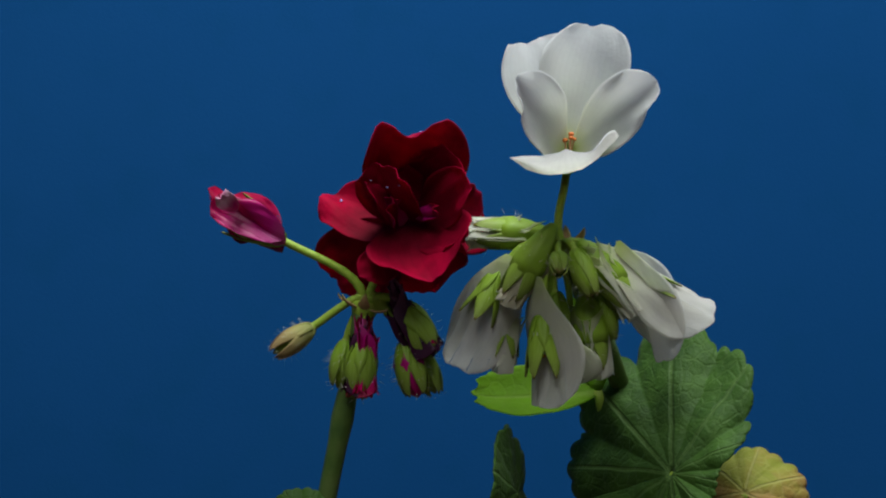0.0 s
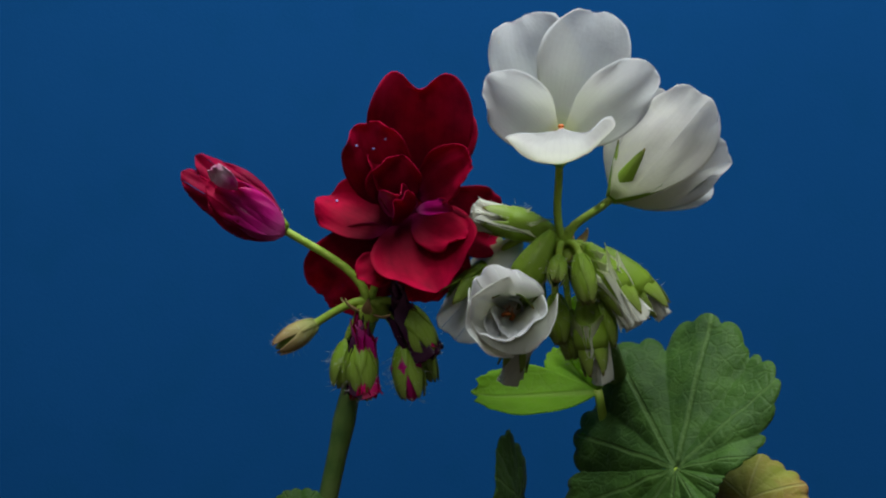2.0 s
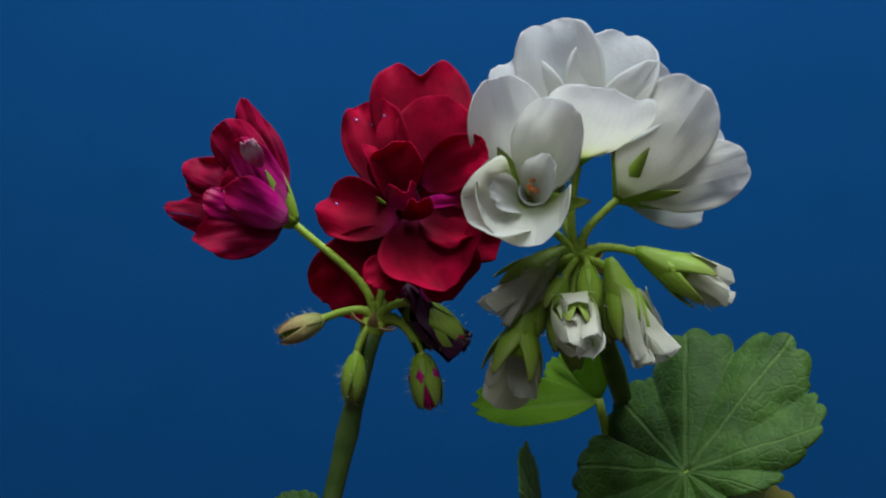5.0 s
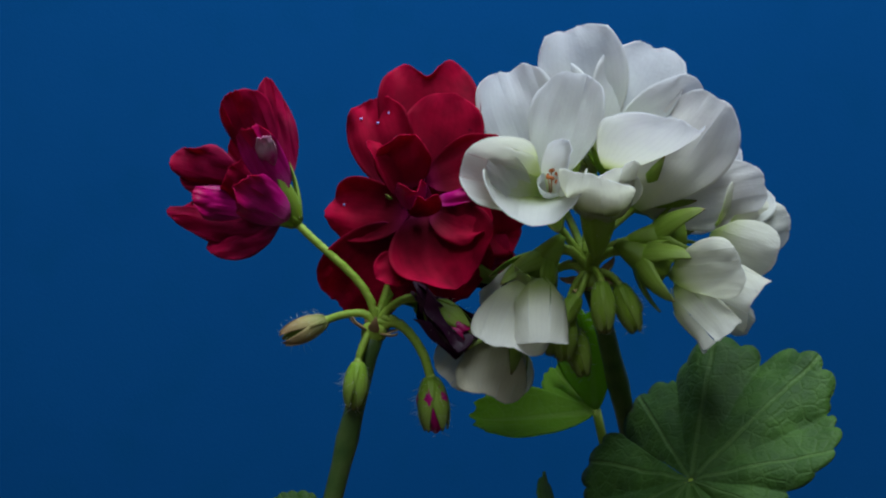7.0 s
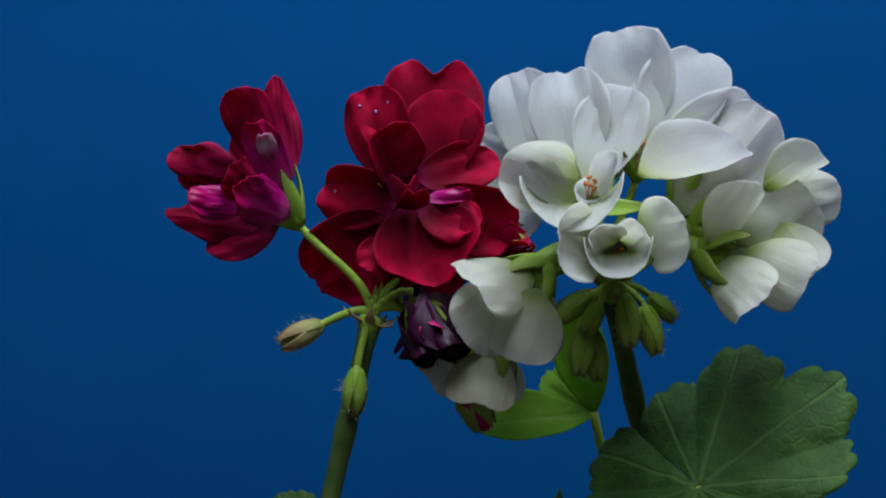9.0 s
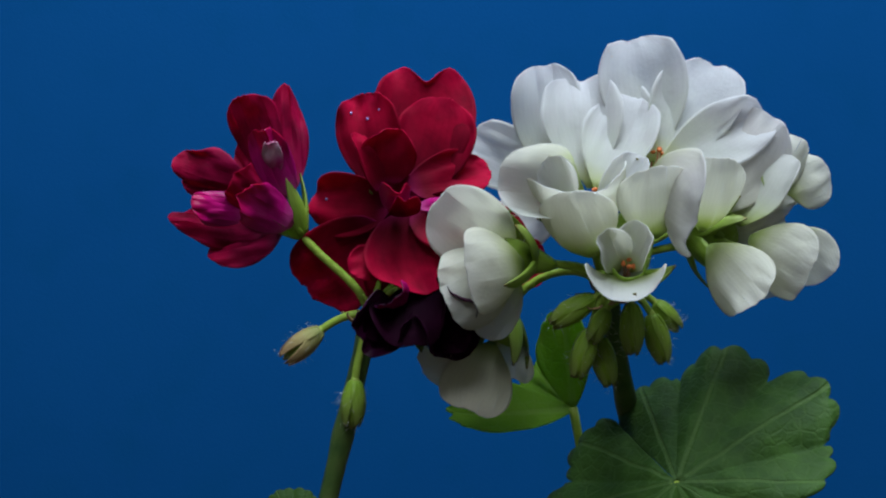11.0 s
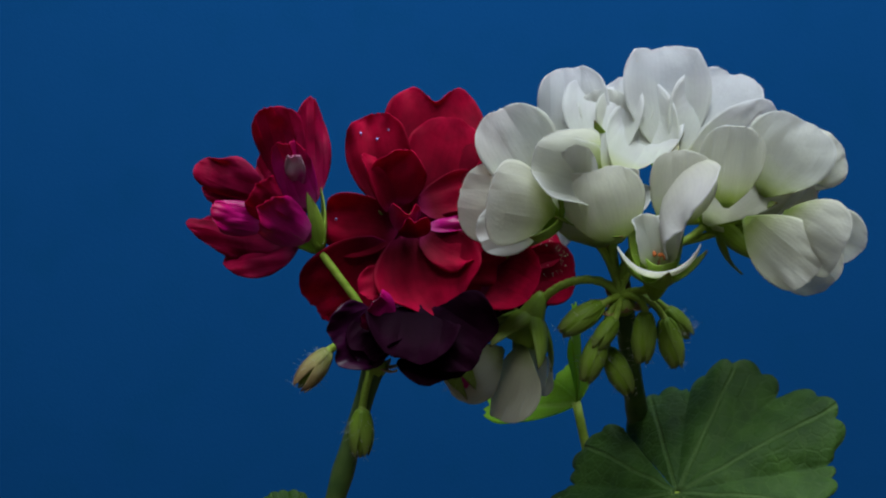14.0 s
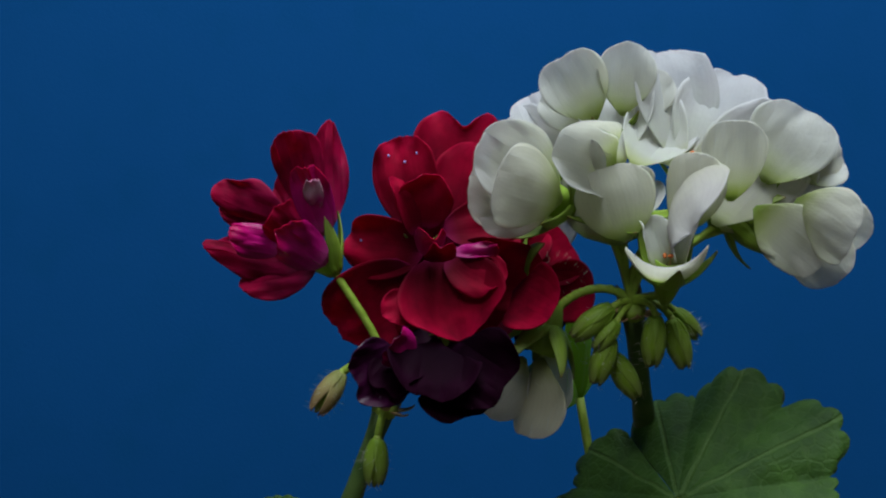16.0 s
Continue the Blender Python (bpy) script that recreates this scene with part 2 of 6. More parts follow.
def shell(name, grid, uvgrid, thick, mats, rims=None):
    """A thin closed shell over a grid of points: inner face first, the outer face one thickness behind it."""
    rows_n, cols_n = len(grid), len(grid[0])
    pts = np.array([[list(p) for p in r] for r in grid])
    du = np.gradient(pts, axis=1)
    dv = np.gradient(pts, axis=0)
    nrm = np.cross(du, dv)
    ln = np.linalg.norm(nrm, axis=2, keepdims=True)
    good = ln[..., 0] > 1e-13
    for j in range(rows_n):
        for i in range(cols_n):
            if not good[j, i]:
                jj = min((q for q in range(rows_n) if good[q, i]), key=lambda q: abs(q - j), default=j)
                nrm[j, i], ln[j, i] = nrm[jj, i], ln[jj, i]
    nrm = nrm / np.maximum(ln, 1e-15)
    back = pts - nrm * thick
    verts = [Vector(p) for r in pts for p in r] + [Vector(p) for r in back for p in r]
    uvs = [tuple(q) for r in uvgrid for q in r] * 2
    n = rows_n * cols_n
    faces, idx = [], []
    for j in range(rows_n - 1):
        for i in range(cols_n - 1):
            a, b, c, e = j * cols_n + i, j * cols_n + i + 1, (j + 1) * cols_n + i + 1, (j + 1) * cols_n + i
            faces.append((a, b, c, e)), idx.append(0)
            faces.append((n + e, n + c, n + b, n + a)), idx.append(1 if len(mats) > 1 else 0)
    rim = [i for i in range(cols_n)] + [j * cols_n + cols_n - 1 for j in range(1, rows_n)]
    rim += [(rows_n - 1) * cols_n + i for i in range(cols_n - 2, -1, -1)] + [j * cols_n for j in range(rows_n - 2, 0, -1)]
    for a, b in zip(rim, rim[1:] + rim[:1]):
        if rims and a % cols_n == b % cols_n and a // cols_n != b // cols_n:
            side = 0 if a % cols_n == 0 else 1
            if not rims[side](min(a // cols_n, b // cols_n)):
                continue
        faces.append((b, a, n + a, n + b)), idx.append(0)
    return mesh_of(name, verts, faces, mats, idx, uvs)


def petal_mesh(length, width, mats, cup=0.012, flare=0.0, curl=0.0, ruffle=0.02, notch=0.0, seed=0, point=0.0, thick=1.6,
               crease=0.0, roll=0.0, claw=1.0, strip=0, cuts=None, crumple=1.0, teeth=0.006):
    """A petal: base at the origin, along +Y, its inner face to +Z; sizes in layout steps. cup: curvature across;
    flare and curl: bend along the lower part and towards the tip; point: how pointed the tip is; roll: side edges rolled in.
    strip: with two cuts (half-widths) given, 0 is the middle strip, -1 and 1 lie beside it, -2 and 2 outside; each hinges on its cut."""
    nu, nv = (5 if cuts else 13), 20
    rnd = random.Random(seed)
    ph = [rnd.uniform(0, 6.28) for _ in range(4)]
    y = z = last = 0.0
    halves = []
    grid, uvg = [], []
    for j in range(nv):
        s = j / (nv - 1)
        v = 1 - (1 - s) ** 1.9
        ang = flare * v + curl * v ** 3
        y += math.cos(ang) * (v - last) * length
        z += math.sin(ang) * (v - last) * length
        last = v
        wide = 0.6 - 0.08 * point
        if v < wide:
            prof = 0.07 + 0.93 * math.sin(math.pi / 2 * v / wide) ** (claw + 0.3 * point)
        else:
            prof = max(0.0, 1 - 0.985 * ((v - wide) / (1 - wide)) ** (2.3 - 0.9 * point)) ** (0.5 + 0.25 * point)
        half = width / 2 * prof
        halves.append(half)
        row, uvr = [], []
        for i in range(nu):
            u = math.sin((i / (nu - 1) * 2 - 1) * 1.25) / math.sin(1.25)
            if cuts:
                e = i / (nu - 1)
                near, far = ((0, cuts[0]), cuts, (cuts[1], 1e9))[abs(strip)]
                near, far = min(near, half), min(far, half)
                u = ((e * 2 - 1) * far if strip == 0 else near + (far - near) * e if strip > 0 else -far + (far - near) * e) / max(half, 1e-6)
            k = cup * (1 + roll * abs(u) ** 3)
            w = u * half
            x = math.sin(w * k) / k if k else w
            up = (1 - math.cos(w * k)) / k if k else 0.0
            q = 2 * w / width
            up += ruffle * length * v * v * abs(q) ** 1.5 * math.sin(5.5 * q + ph[0] + 4 * v) + ruffle * 0.6 * length * v ** 3 * math.sin(3.1 * q + ph[1])
            up += crumple * 0.018 * length * noise.noise((q * 1.7 + ph[2], v * 2.3 + ph[3], seed)) * v
            up += crumple * 0.007 * length * noise.noise((q * 5.5 + ph[3], v * 4.0 + ph[2], seed)) * v
            up -= crease * length * math.exp(-(q / 0.16) ** 2) * v * (1 - 0.4 * v)
            along = -0.03 * length * q * q * v ** 3 - notch * length * math.exp(-(q / 0.32) ** 2) * v ** 5
            along += teeth * length * v ** 6 * math.sin((9 if teeth < 0.02 else 17) * q + ph[1])
            yy = y + math.cos(ang) * along - math.sin(ang) * up
            zz = z + math.sin(ang) * along + math.cos(ang) * up
            row.append((x * U, yy * U, zz * U))
            uvr.append((u * 0.5 + 0.5, v))
        grid.append(row), uvg.append(uvr)
    if not cuts:
        return shell("petal", grid, uvg, thick * U, mats)

    def span(c):
        wide_rows = [j for j in range(nv) if halves[j] > c]
        return max(0, wide_rows[0] - 1), min(nv - 1, wide_rows[-1] + 1)

    if strip == 0:
        j0, j1 = span(cuts[0])
        free = lambda j: j < j0 or j >= j1
        return shell("petal", grid, uvg, thick * U, mats, (free, free)), Vector((0, 0, 0))
    j0, j1 = span(cuts[abs(strip) - 1])
    n0, n1 = span(cuts[1]) if abs(strip) == 1 else (nv, nv)
    grid, uvg = grid[j0:j1 + 1], uvg[j0:j1 + 1]
    mid = grid[len(grid) // 2][0 if strip > 0 else -1]
    hinge = Vector((mid[0], mid[1], mid[2]))
    grid = [[tuple(Vector(p) - hinge) for p in r] for r in grid]
    open_side, no = (lambda j: j + j0 < n0 or j + j0 >= n1), (lambda j: False)
    return shell("petal_edge", grid, uvg, thick * U, mats, (open_side, no) if strip < 0 else (no, open_side)), hinge


def rolled_petal(length, width, mats, *args, crumple=1.0):
    """A petal in five strips, so that it can roll up in the bud: the middle one, and two each side that hinge on one another."""
    names = ("cup", "flare", "curl", "ruffle", "notch", "seed", "point", "thick", "crease", "roll", "claw")
    kw = dict(zip(names, args), crumple=crumple)
    return dict(strips={s: petal_mesh(length, width, mats, strip=s, cuts=(0.11 * width, 0.3 * width), **kw) for s in (0, -1, 1, -2, 2)},
                lean=math.degrees(0.5 * kw["flare"] + 0.25 * kw["curl"]))


def sepal_mesh(length, width, mats, cup=0.05, flare=0.0, curl=0.0):
    nu, nv = 7, 12
    grid, uvg = [], []
    y = z = last = 0.0
    for j in range(nv):
        v = j / (nv - 1)
        ang = flare * v + curl * v ** 3
        y += math.cos(ang) * (v - last) * length
        z += math.sin(ang) * (v - last) * length
        last = v
        half = width / 2 * (min(math.sin(math.pi * (0.12 + 0.86 * v ** 0.9)) ** 0.6, 1.35 * (1 - v) ** 0.72) + 0.02)
        row, uvr = [], []
        for i in range(nu):
            u = i / (nu - 1) * 2 - 1
            w = u * half
            x, up = math.sin(w * cup) / cup, (1 - math.cos(w * cup)) / cup
            up -= 0.03 * width * math.exp(-(u / 0.25) ** 2)
            row.append((x * U, (y * 1.0 - math.sin(ang) * up) * U, (z + math.cos(ang) * up) * U))
            uvr.append((u * 0.5 + 0.5, v))
        grid.append(row), uvg.append(uvr)
    return shell("sepal", grid, uvg, 2.2 * U, mats)


def lathe(name, profile, mats, sides=14, ridge=0.0, ridges=5):
    """A turned body along +Z from (radius, height) pairs in layout steps."""
    verts, faces = [], []
    for r, h in profile:
        for k in range(sides):
            a = 2 * math.pi * k / sides
            rr = r * (1 + ridge * math.cos(ridges * a))
            verts.append((rr * math.cos(a) * U, rr * math.sin(a) * U, h * U))
    for j in range(len(profile) - 1):
        for k in range(sides):
            k2 = (k + 1) % sides
            faces.append((j * sides + k, j * sides + k2, (j + 1) * sides + k2, (j + 1) * sides + k))
    faces.append(tuple(range(sides))[::-1])
    faces.append(tuple((len(profile) - 1) * sides + k for k in range(sides)))
    uvs = [(k / sides, j / (len(profile) - 1)) for j in range(len(profile)) for k in range(sides)]
    return mesh_of(name, verts, faces, mats, None, uvs)


def tube(name, points, radii, mats, sides=12, wobble=0.0):
    """A tube through points (metres) with a radius (metres) at each."""
    verts, faces = [], []
    n = len(points)
    up = Vector((0.13, 1, 0.07)).normalized()
    for j, p in enumerate(points):
        t = (points[min(j + 1, n - 1)] - points[max(j - 1, 0)]).normalized()
        a = t.cross(up).normalized()
        b = t.cross(a)
        for k in range(sides):
            w = 2 * math.pi * k / sides
            r = radii[j] * (1 + wobble * noise.noise((j * 0.35, math.cos(w) * 2, math.sin(w) * 2)))
            verts.append(p + (a * math.cos(w) + b * math.sin(w)) * r)
    for j in range(n - 1):
        for k in range(sides):
            k2 = (k + 1) % sides
            faces.append((j * sides + k, j * sides + k2, (j + 1) * sides + k2, (j + 1) * sides + k))
    faces.append(tuple(range(sides))[::-1])
    faces.append(tuple((n - 1) * sides + k for k in range(sides)))
    uvs = [(k / sides, j / (n - 1)) for j in range(n) for k in range(sides)]
    return mesh_of(name, verts, faces, mats, None, uvs)


def part(name, mesh, parent, m=None, label=""):
    ob = new(name, mesh)
    ob.parent = parent
    if m is not None:
        ob.matrix_basis = m
    return tagged(ob, label) if label else ob


# ---- moving by tables ----
TIMES = [0.5 * i for i in range(33)]


def sample(keys, t):
    """The values of a table of rows (t, a, b, ...) at t, smooth and without overshoot."""
    if t <= keys[0][0]:
        return list(keys[0][1:])
    if t >= keys[-1][0]:
        return list(keys[-1][1:])
    i = max(k for k in range(len(keys) - 1) if keys[k][0] <= t)
    out = []
    t0, t1 = keys[i][0], keys[i + 1][0]
    h = t1 - t0
    s = (t - t0) / h

    def slope(j, c):
        if j == 0 or j == len(keys) - 1:
            return 0.0
        a = (keys[j][c] - keys[j - 1][c]) / (keys[j][0] - keys[j - 1][0])
        b = (keys[j + 1][c] - keys[j][c]) / (keys[j + 1][0] - keys[j][0])
        return 0.0 if a * b <= 0 else 2 * a * b / (a + b)

    for c in range(1, len(keys[0])):
        p0, p1 = keys[i][c], keys[i + 1][c]
        m0, m1 = slope(i, c) * h, slope(i + 1, c) * h
        out.append((2 * s ** 3 - 3 * s * s + 1) * p0 + (s ** 3 - 2 * s * s + s) * m0 + (3 * s * s - 2 * s ** 3) * p1 + (s ** 3 - s * s) * m1)
    return out


def aim(u, v, d, lean, tilt, turn):
    """A flower's pose: its +Z leans clockwise from straight up, then tilts towards the lens; turn is about its own axis."""
    m = Matrix.Translation(place(u, v, d))
    return m @ Matrix.Rotation(radians(lean), 4, "Y") @ Matrix.Rotation(radians(tilt), 4, "X") @ Matrix.Rotation(radians(turn), 4, "Z")


def petal_pose(az, theta, twist=0.0, out=0.0, slide=0.0):
    """A petal in its flower: at the angle az round the axis, theta away from the axis."""
    m = Matrix.Rotation(radians(az), 4, "Z")
    m = m @ Matrix.Translation((out * U, 0, slide * U))
    # along +Y -> axis +Z, inner face +Z -> towards the axis
    base = Matrix(((0, 0, -1, 0), (-1, 0, 0, 0), (0, 1, 0, 0), (0, 0, 0, 1)))
    return m @ Matrix.Rotation(radians(theta), 4, "Y") @ base @ Matrix.Rotation(radians(twist), 4, "Y")


def drawn_pose(bu, bv, bd, tu, tv, length, side, face):
    """A petal of that length in the world: base at a layout point, tip over another; side +1: the tip lies farther away,
    -1: nearer; face: 0 shows the inner face to the front, 180 the outer one."""
    base = place(bu, bv, bd)
    near, far = 0.0, length
    for _ in range(18):
        mid = (near + far) / 2
        if (place(tu, tv, bd + side * mid) - base).length < length * U:
            near = mid
        else:
            far = mid
    y = (place(tu, tv, bd + side * near) - base).normalized()
    z = (Vector((0, -DIST, EYE_Z)) - base).normalized()
    z = (z - y * z.dot(y))
    z = z.normalized() if z.length > 1e-4 else Vector((0, 0, 1))
    z = Matrix.Rotation(radians(face), 3, y) @ z
    x = y.cross(z)
    m = Matrix((x, y, z)).transposed().to_4x4()
    return Matrix.Translation(base) @ m


def chord(length, flare, curl):
    """How long a bent petal is from base to tip in a straight line, and how far that line leans to the inner face."""
    y = z = last = 0.0
    for j in range(20):
        v = 1 - (1 - j / 19) ** 1.9
        ang = flare * v + curl * v ** 3
        y, z, last = y + math.cos(ang) * (v - last) * length, z + math.sin(ang) * (v - last) * length, v
    return math.hypot(y, z), math.degrees(math.atan2(z, y))


def blend(a, b, f):
    q = a.to_quaternion().slerp(b.to_quaternion(), f)
    return Matrix.LocRotScale(a.translation.lerp(b.translation, f), q, None)


SPECK = lathe("speck", [(0.6, -1.6), (2.0, -0.8), (2.6, 0.2), (1.8, 1.2), (0.5, 1.6)], [VIOLET], 8)
KEYED = []     # (thing, rows) for motions()


def still(rows):
    a = rows[0][1]
    return all((m.translation - a.translation).length < 1e-6 and abs(m.to_quaternion().dot(a.to_quaternion())) > 0.999999 for _, m in rows)


def key_part(ob, rows):
    if still(rows):
        ob.matrix_basis = rows[0][1]
    else:
        ob.matrix_basis = rows[0][1]
        KEYED.append((ob, rows))


SEG_MESH = {}


def pedicel(root, poses, hub, hub_dir, radius, count=7, bow=0.45, mat=None):
    """A flower stalk in short overlapping rounded pieces that slide along a bow from the hub to the flower."""
    def bow_at(t, m):
        p0 = hub(t)
        ax = m.to_3x3() @ Vector((0, 0, 1))
        p3 = m.translation - ax * 2 * U
        span = (p3 - p0).length
        p1, p2 = p0 + hub_dir(t) * span * bow, p3 - ax * span * bow
        return [p0 * (1 - s) ** 3 + p1 * 3 * s * (1 - s) ** 2 + p2 * 3 * s * s * (1 - s) + p3 * s ** 3 for s in [k / 72 for k in range(73)]]

    paths = [(t, m, bow_at(t, m)) for t, m in poses]
    step = 72 // count
    longest = max((pts[k + step] - pts[k]).length for _, _, pts in paths for k in range(0, 72, step)) / U
    ln = 4 * math.ceil(longest * 1.06 / 4)
    key = (radius, ln, mat.name)
    if key not in SEG_MESH:
        cap = [(0.25, 0.97), (0.6, 0.8), (0.87, 0.5)]
        prof = [(radius * r, -radius * h) for r, h in cap] + [(radius, 0), (radius, ln)] + [(radius * r, ln + radius * h) for r, h in cap[::-1]]
        SEG_MESH[key] = lathe("stalk_piece", prof, [mat], 12)
    pieces = [part("stalk_piece", SEG_MESH[key], root) for _ in range(count)]
    rows = [[] for _ in pieces]
    for t, m, pts in paths:
        inv = m.inverted()
        for k in range(count):
            foot = pts[k * step]
            head = next((p for p in pts[k * step + 1:] if (p - foot).length >= ln * U), None)
            if head is None:
                head = pts[-1]
                foot = next(p for p in pts[::-1] if (p - head).length >= min(ln * U, 0.98 * (pts[0] - head).length))
                foot = head - (head - foot).normalized() * ln * U
            q = (head - foot).to_track_quat("Z", "Y")
            rows[k].append((t, inv @ (Matrix.Translation(foot) @ q.to_matrix().to_4x4())))
    for ob, r in zip(pieces, rows):
        key_part(ob, r)


def hairs(root, length, radius, count, seed, size=14):
    """Fine pale hairs standing off a calyx, one mesh."""
    rnd = random.Random(seed)
    verts, faces = [], []
    for _ in range(count):
        s = rnd.random()
        a = rnd.uniform(0, 6.283)
        r = radius * math.sin(math.pi * (0.12 + 0.8 * s))
        p = Vector((r * math.cos(a), r * math.sin(a), length * s))
        n = Vector((math.cos(a), math.sin(a), rnd.uniform(-0.2, 0.9))).normalized()
        tip = p + n * size * rnd.uniform(0.5, 1.3)
        side = n.cross(Vector((rnd.uniform(-1, 1), rnd.uniform(-1, 1), 1))).normalized() * 0.28
        side2 = n.cross(side).normalized() * 0.28
        i = len(verts)
        verts += [(p + side) * U, (p - side * 0.5 + side2) * U, (p - side * 0.5 - side2) * U, tip * U]
        faces += [(i, i + 1, i + 3), (i + 1, i + 2, i + 3), (i + 2, i, i + 3)]
    return part("hairs", mesh_of("hairs", verts, faces, [HAIR]), root)


def flower(name, label, group, keys, hub, hub_dir, petals, sepal=(75, 30, SEPAL), sepal_open=(26, 45), stalk=(7, STALK), bow=0.45,
           category="flower", stamens=0, core=None, hair=0, hair_size=14, bud=(4, 0, 6), sepal_bend=0.7, bud_len=0, calyx=None):
    """keys: rows of t, u, v, d, lean, tilt, turn, opening.  petals: dicts with a mesh and either a path or one open pose at a time."""
    root = new(name)
    root.empty_display_size = 0.005
    tagged(root, label, category, group)
    poses, opens = [], []
    for t in TIMES:
        u, v, d, lean, tilt, turn, f = sample(keys, t)
        poses.append((t, aim(u, v, d, lean, tilt, turn)))
        opens.append(f)
    root.matrix_basis = poses[0][1]
    key_part(root, poses)

    def pose_at(t):
        u, v, d, lean, tilt, turn, f = sample(keys, t)
        return aim(u, v, d, lean, tilt, turn)

    for i, p in enumerate(petals):
        edges = []
        if isinstance(p["mesh"], dict):
            ms = p["mesh"]
            ob = part("petal", ms["strips"][0][0], root)
            edges = [(part("petal_edge", ms["strips"][k][0], ob), k) for k in (-2, -1, 1, 2)]
        else:
            ob = part("petal", p["mesh"], root)
        grown = []
        rnd = random.Random(900 + i)
        for _ in range(p.get("specks", 0)):
            x, y = rnd.uniform(-0.16, 0.16), rnd.uniform(0.72, 0.86)
            part("speck", SPECK, ob, Matrix.Translation(Vector((x * p["len"], y * p["len"] * 0.96, 3)) * U) @ pose(0, 0, 0, 0, 0, rnd.uniform(0, 180)))
        b_theta, b_out, b_slide = bud
        if edges:
            b_theta += ms["lean"]
        if bud_len:
            b_slide = max(0, p["len"] - bud_len)
        az = p["az"]
        rows = []
        if "path" in p:
            span, lean = p["span"]
            straight = Matrix.Rotation(radians(-lean), 4, "X")
            marks = []
            for t, *way, fold in p["path"]:
                if way:
                    bu, bv, tu, tv, side, face = way
                    deep = p["depth"]
                    if side in ("lead", "back"):
                        deep, side = sample(keys, t)[2] + (-16 if side == "lead" else 4), 1
                    marks.append((t, pose_at(t).inverted() @ drawn_pose(bu, bv, deep, tu, tv, span, side, face) @ straight, fold))
                else:
                    marks.append((t, petal_pose(az, b_theta, 15, b_out, -b_slide), fold))
            for t, _ in poses:
                m, fold = marks[0][1:]
                for (t0, m0, f0), (t1, m1, f1) in zip(marks, marks[1:]):
                    if t > t0:
                        k = min(1, (t - t0) / (t1 - t0))
                        m, fold = blend(m0, m1, k), f0 + (f1 - f0) * k
                rows.append((t, m))
                grown.append(1 - max(0.0, fold) ** (1 / 1.7))
        else:
            ref = pose_at(p["when"]).inverted()
            goal = ref @ drawn_pose(*p["drawn"])
            shut = petal_pose(az, b_theta, 15, b_out, -b_slide)
            for (t, _), f in zip(poses, opens):
                g = min(1.0, max(0.0, f))
                rows.append((t, blend(shut, goal, g)))
                grown.append(g)
        key_part(ob, rows)
        for ed, k in edges:
            rows = []
            for (t, _), g in zip(poses, grown):
                sg = 1 if k > 0 else -1
                hinge, inner = ms["strips"][k][1], ms["strips"][sg][1]
                turned = Matrix.Rotation(radians(-sg * 100 * (1 - g) ** 1.7), 4, "Y")
                m = Matrix.Translation(inner) @ turned
                if abs(k) == 2:
                    m = m @ Matrix.Translation(hinge - inner) @ turned
                rows.append((t, m))
            key_part(ed, rows)
    if sepal:
        ln, wd, mat = sepal
        sm = sepal_mesh(ln, wd, [mat], cup=1.5 / wd, flare=sepal_bend, curl=-0.1)
        for i in range(5):
            ob = part("sepal", sm, root, None)
            rows = []
            for (t, _), f in zip(poses, opens):
                th = sepal_open[0] + (sepal_open[1] - sepal_open[0]) * min(1, f)
                rows.append((t, petal_pose(i * 72 + 20, th, 0, 6, -2)))
            key_part(ob, rows)
    part("receptacle", lathe("receptacle", [(stalk[0] * 0.9, -9), (stalk[0] * 1.1, -4), (stalk[0] * 1.35, 2), (stalk[0] * 1.3, 8), (stalk[0] * 0.5, 12)], [stalk[1]], 14), root)
    if core:
        part("core", core, root)
    if calyx:
        part("calyx_cup", calyx, root)
    for i in range(stamens):
        a = i * 2 * math.pi / stamens
        tip = Vector((9 * math.cos(a), 9 * math.sin(a), 62 + 7 * math.sin(i * 2.1)))
        pts = [Vector((3 * math.cos(a), 3 * math.sin(a), 8)) * U, Vector((5 * math.cos(a), 5 * math.sin(a), 38)) * U, tip * U]
        st = part("stamen", tube("stamen", pts, [1.4 * U, 1.2 * U, 0.9 * U], [FILAMENT], 6), root)
        an = lathe("anther", [(1, -5), (3.2, -3), (3.6, 0), (3.0, 4), (0.8, 6)], [ANTHER], 8)
        part("anther", an, st, Matrix.Translation(tip * U) @ Matrix.Rotation(radians(70), 4, "X") @ Matrix.Rotation(a, 4, "Y"))
    if hair and sepal:
        hairs(root, sepal[0], sepal[1] * 0.75, hair, len(KEYED), hair_size)
    pedicel(root, poses, hub, hub_dir, stalk[0], 9, bow, stalk[1])
    return root


# ---- setting ----
def box(name, size, centre, mat, label):
    bm = bmesh.new()
    bmesh.ops.create_cube(bm, size=1.0, matrix=Matrix.Diagonal((*size, 1)))
    bmesh.ops.bevel(bm, geom=bm.edges[:], offset=0.002, segments=1, affect="EDGES")
    me = bpy.data.meshes.new(name)
    bm.to_mesh(me), bm.free()
    me.materials.append(mat)
    ob = new(name, me)
    ob.location = centre
    return tagged(ob, label, "", "", "structure")


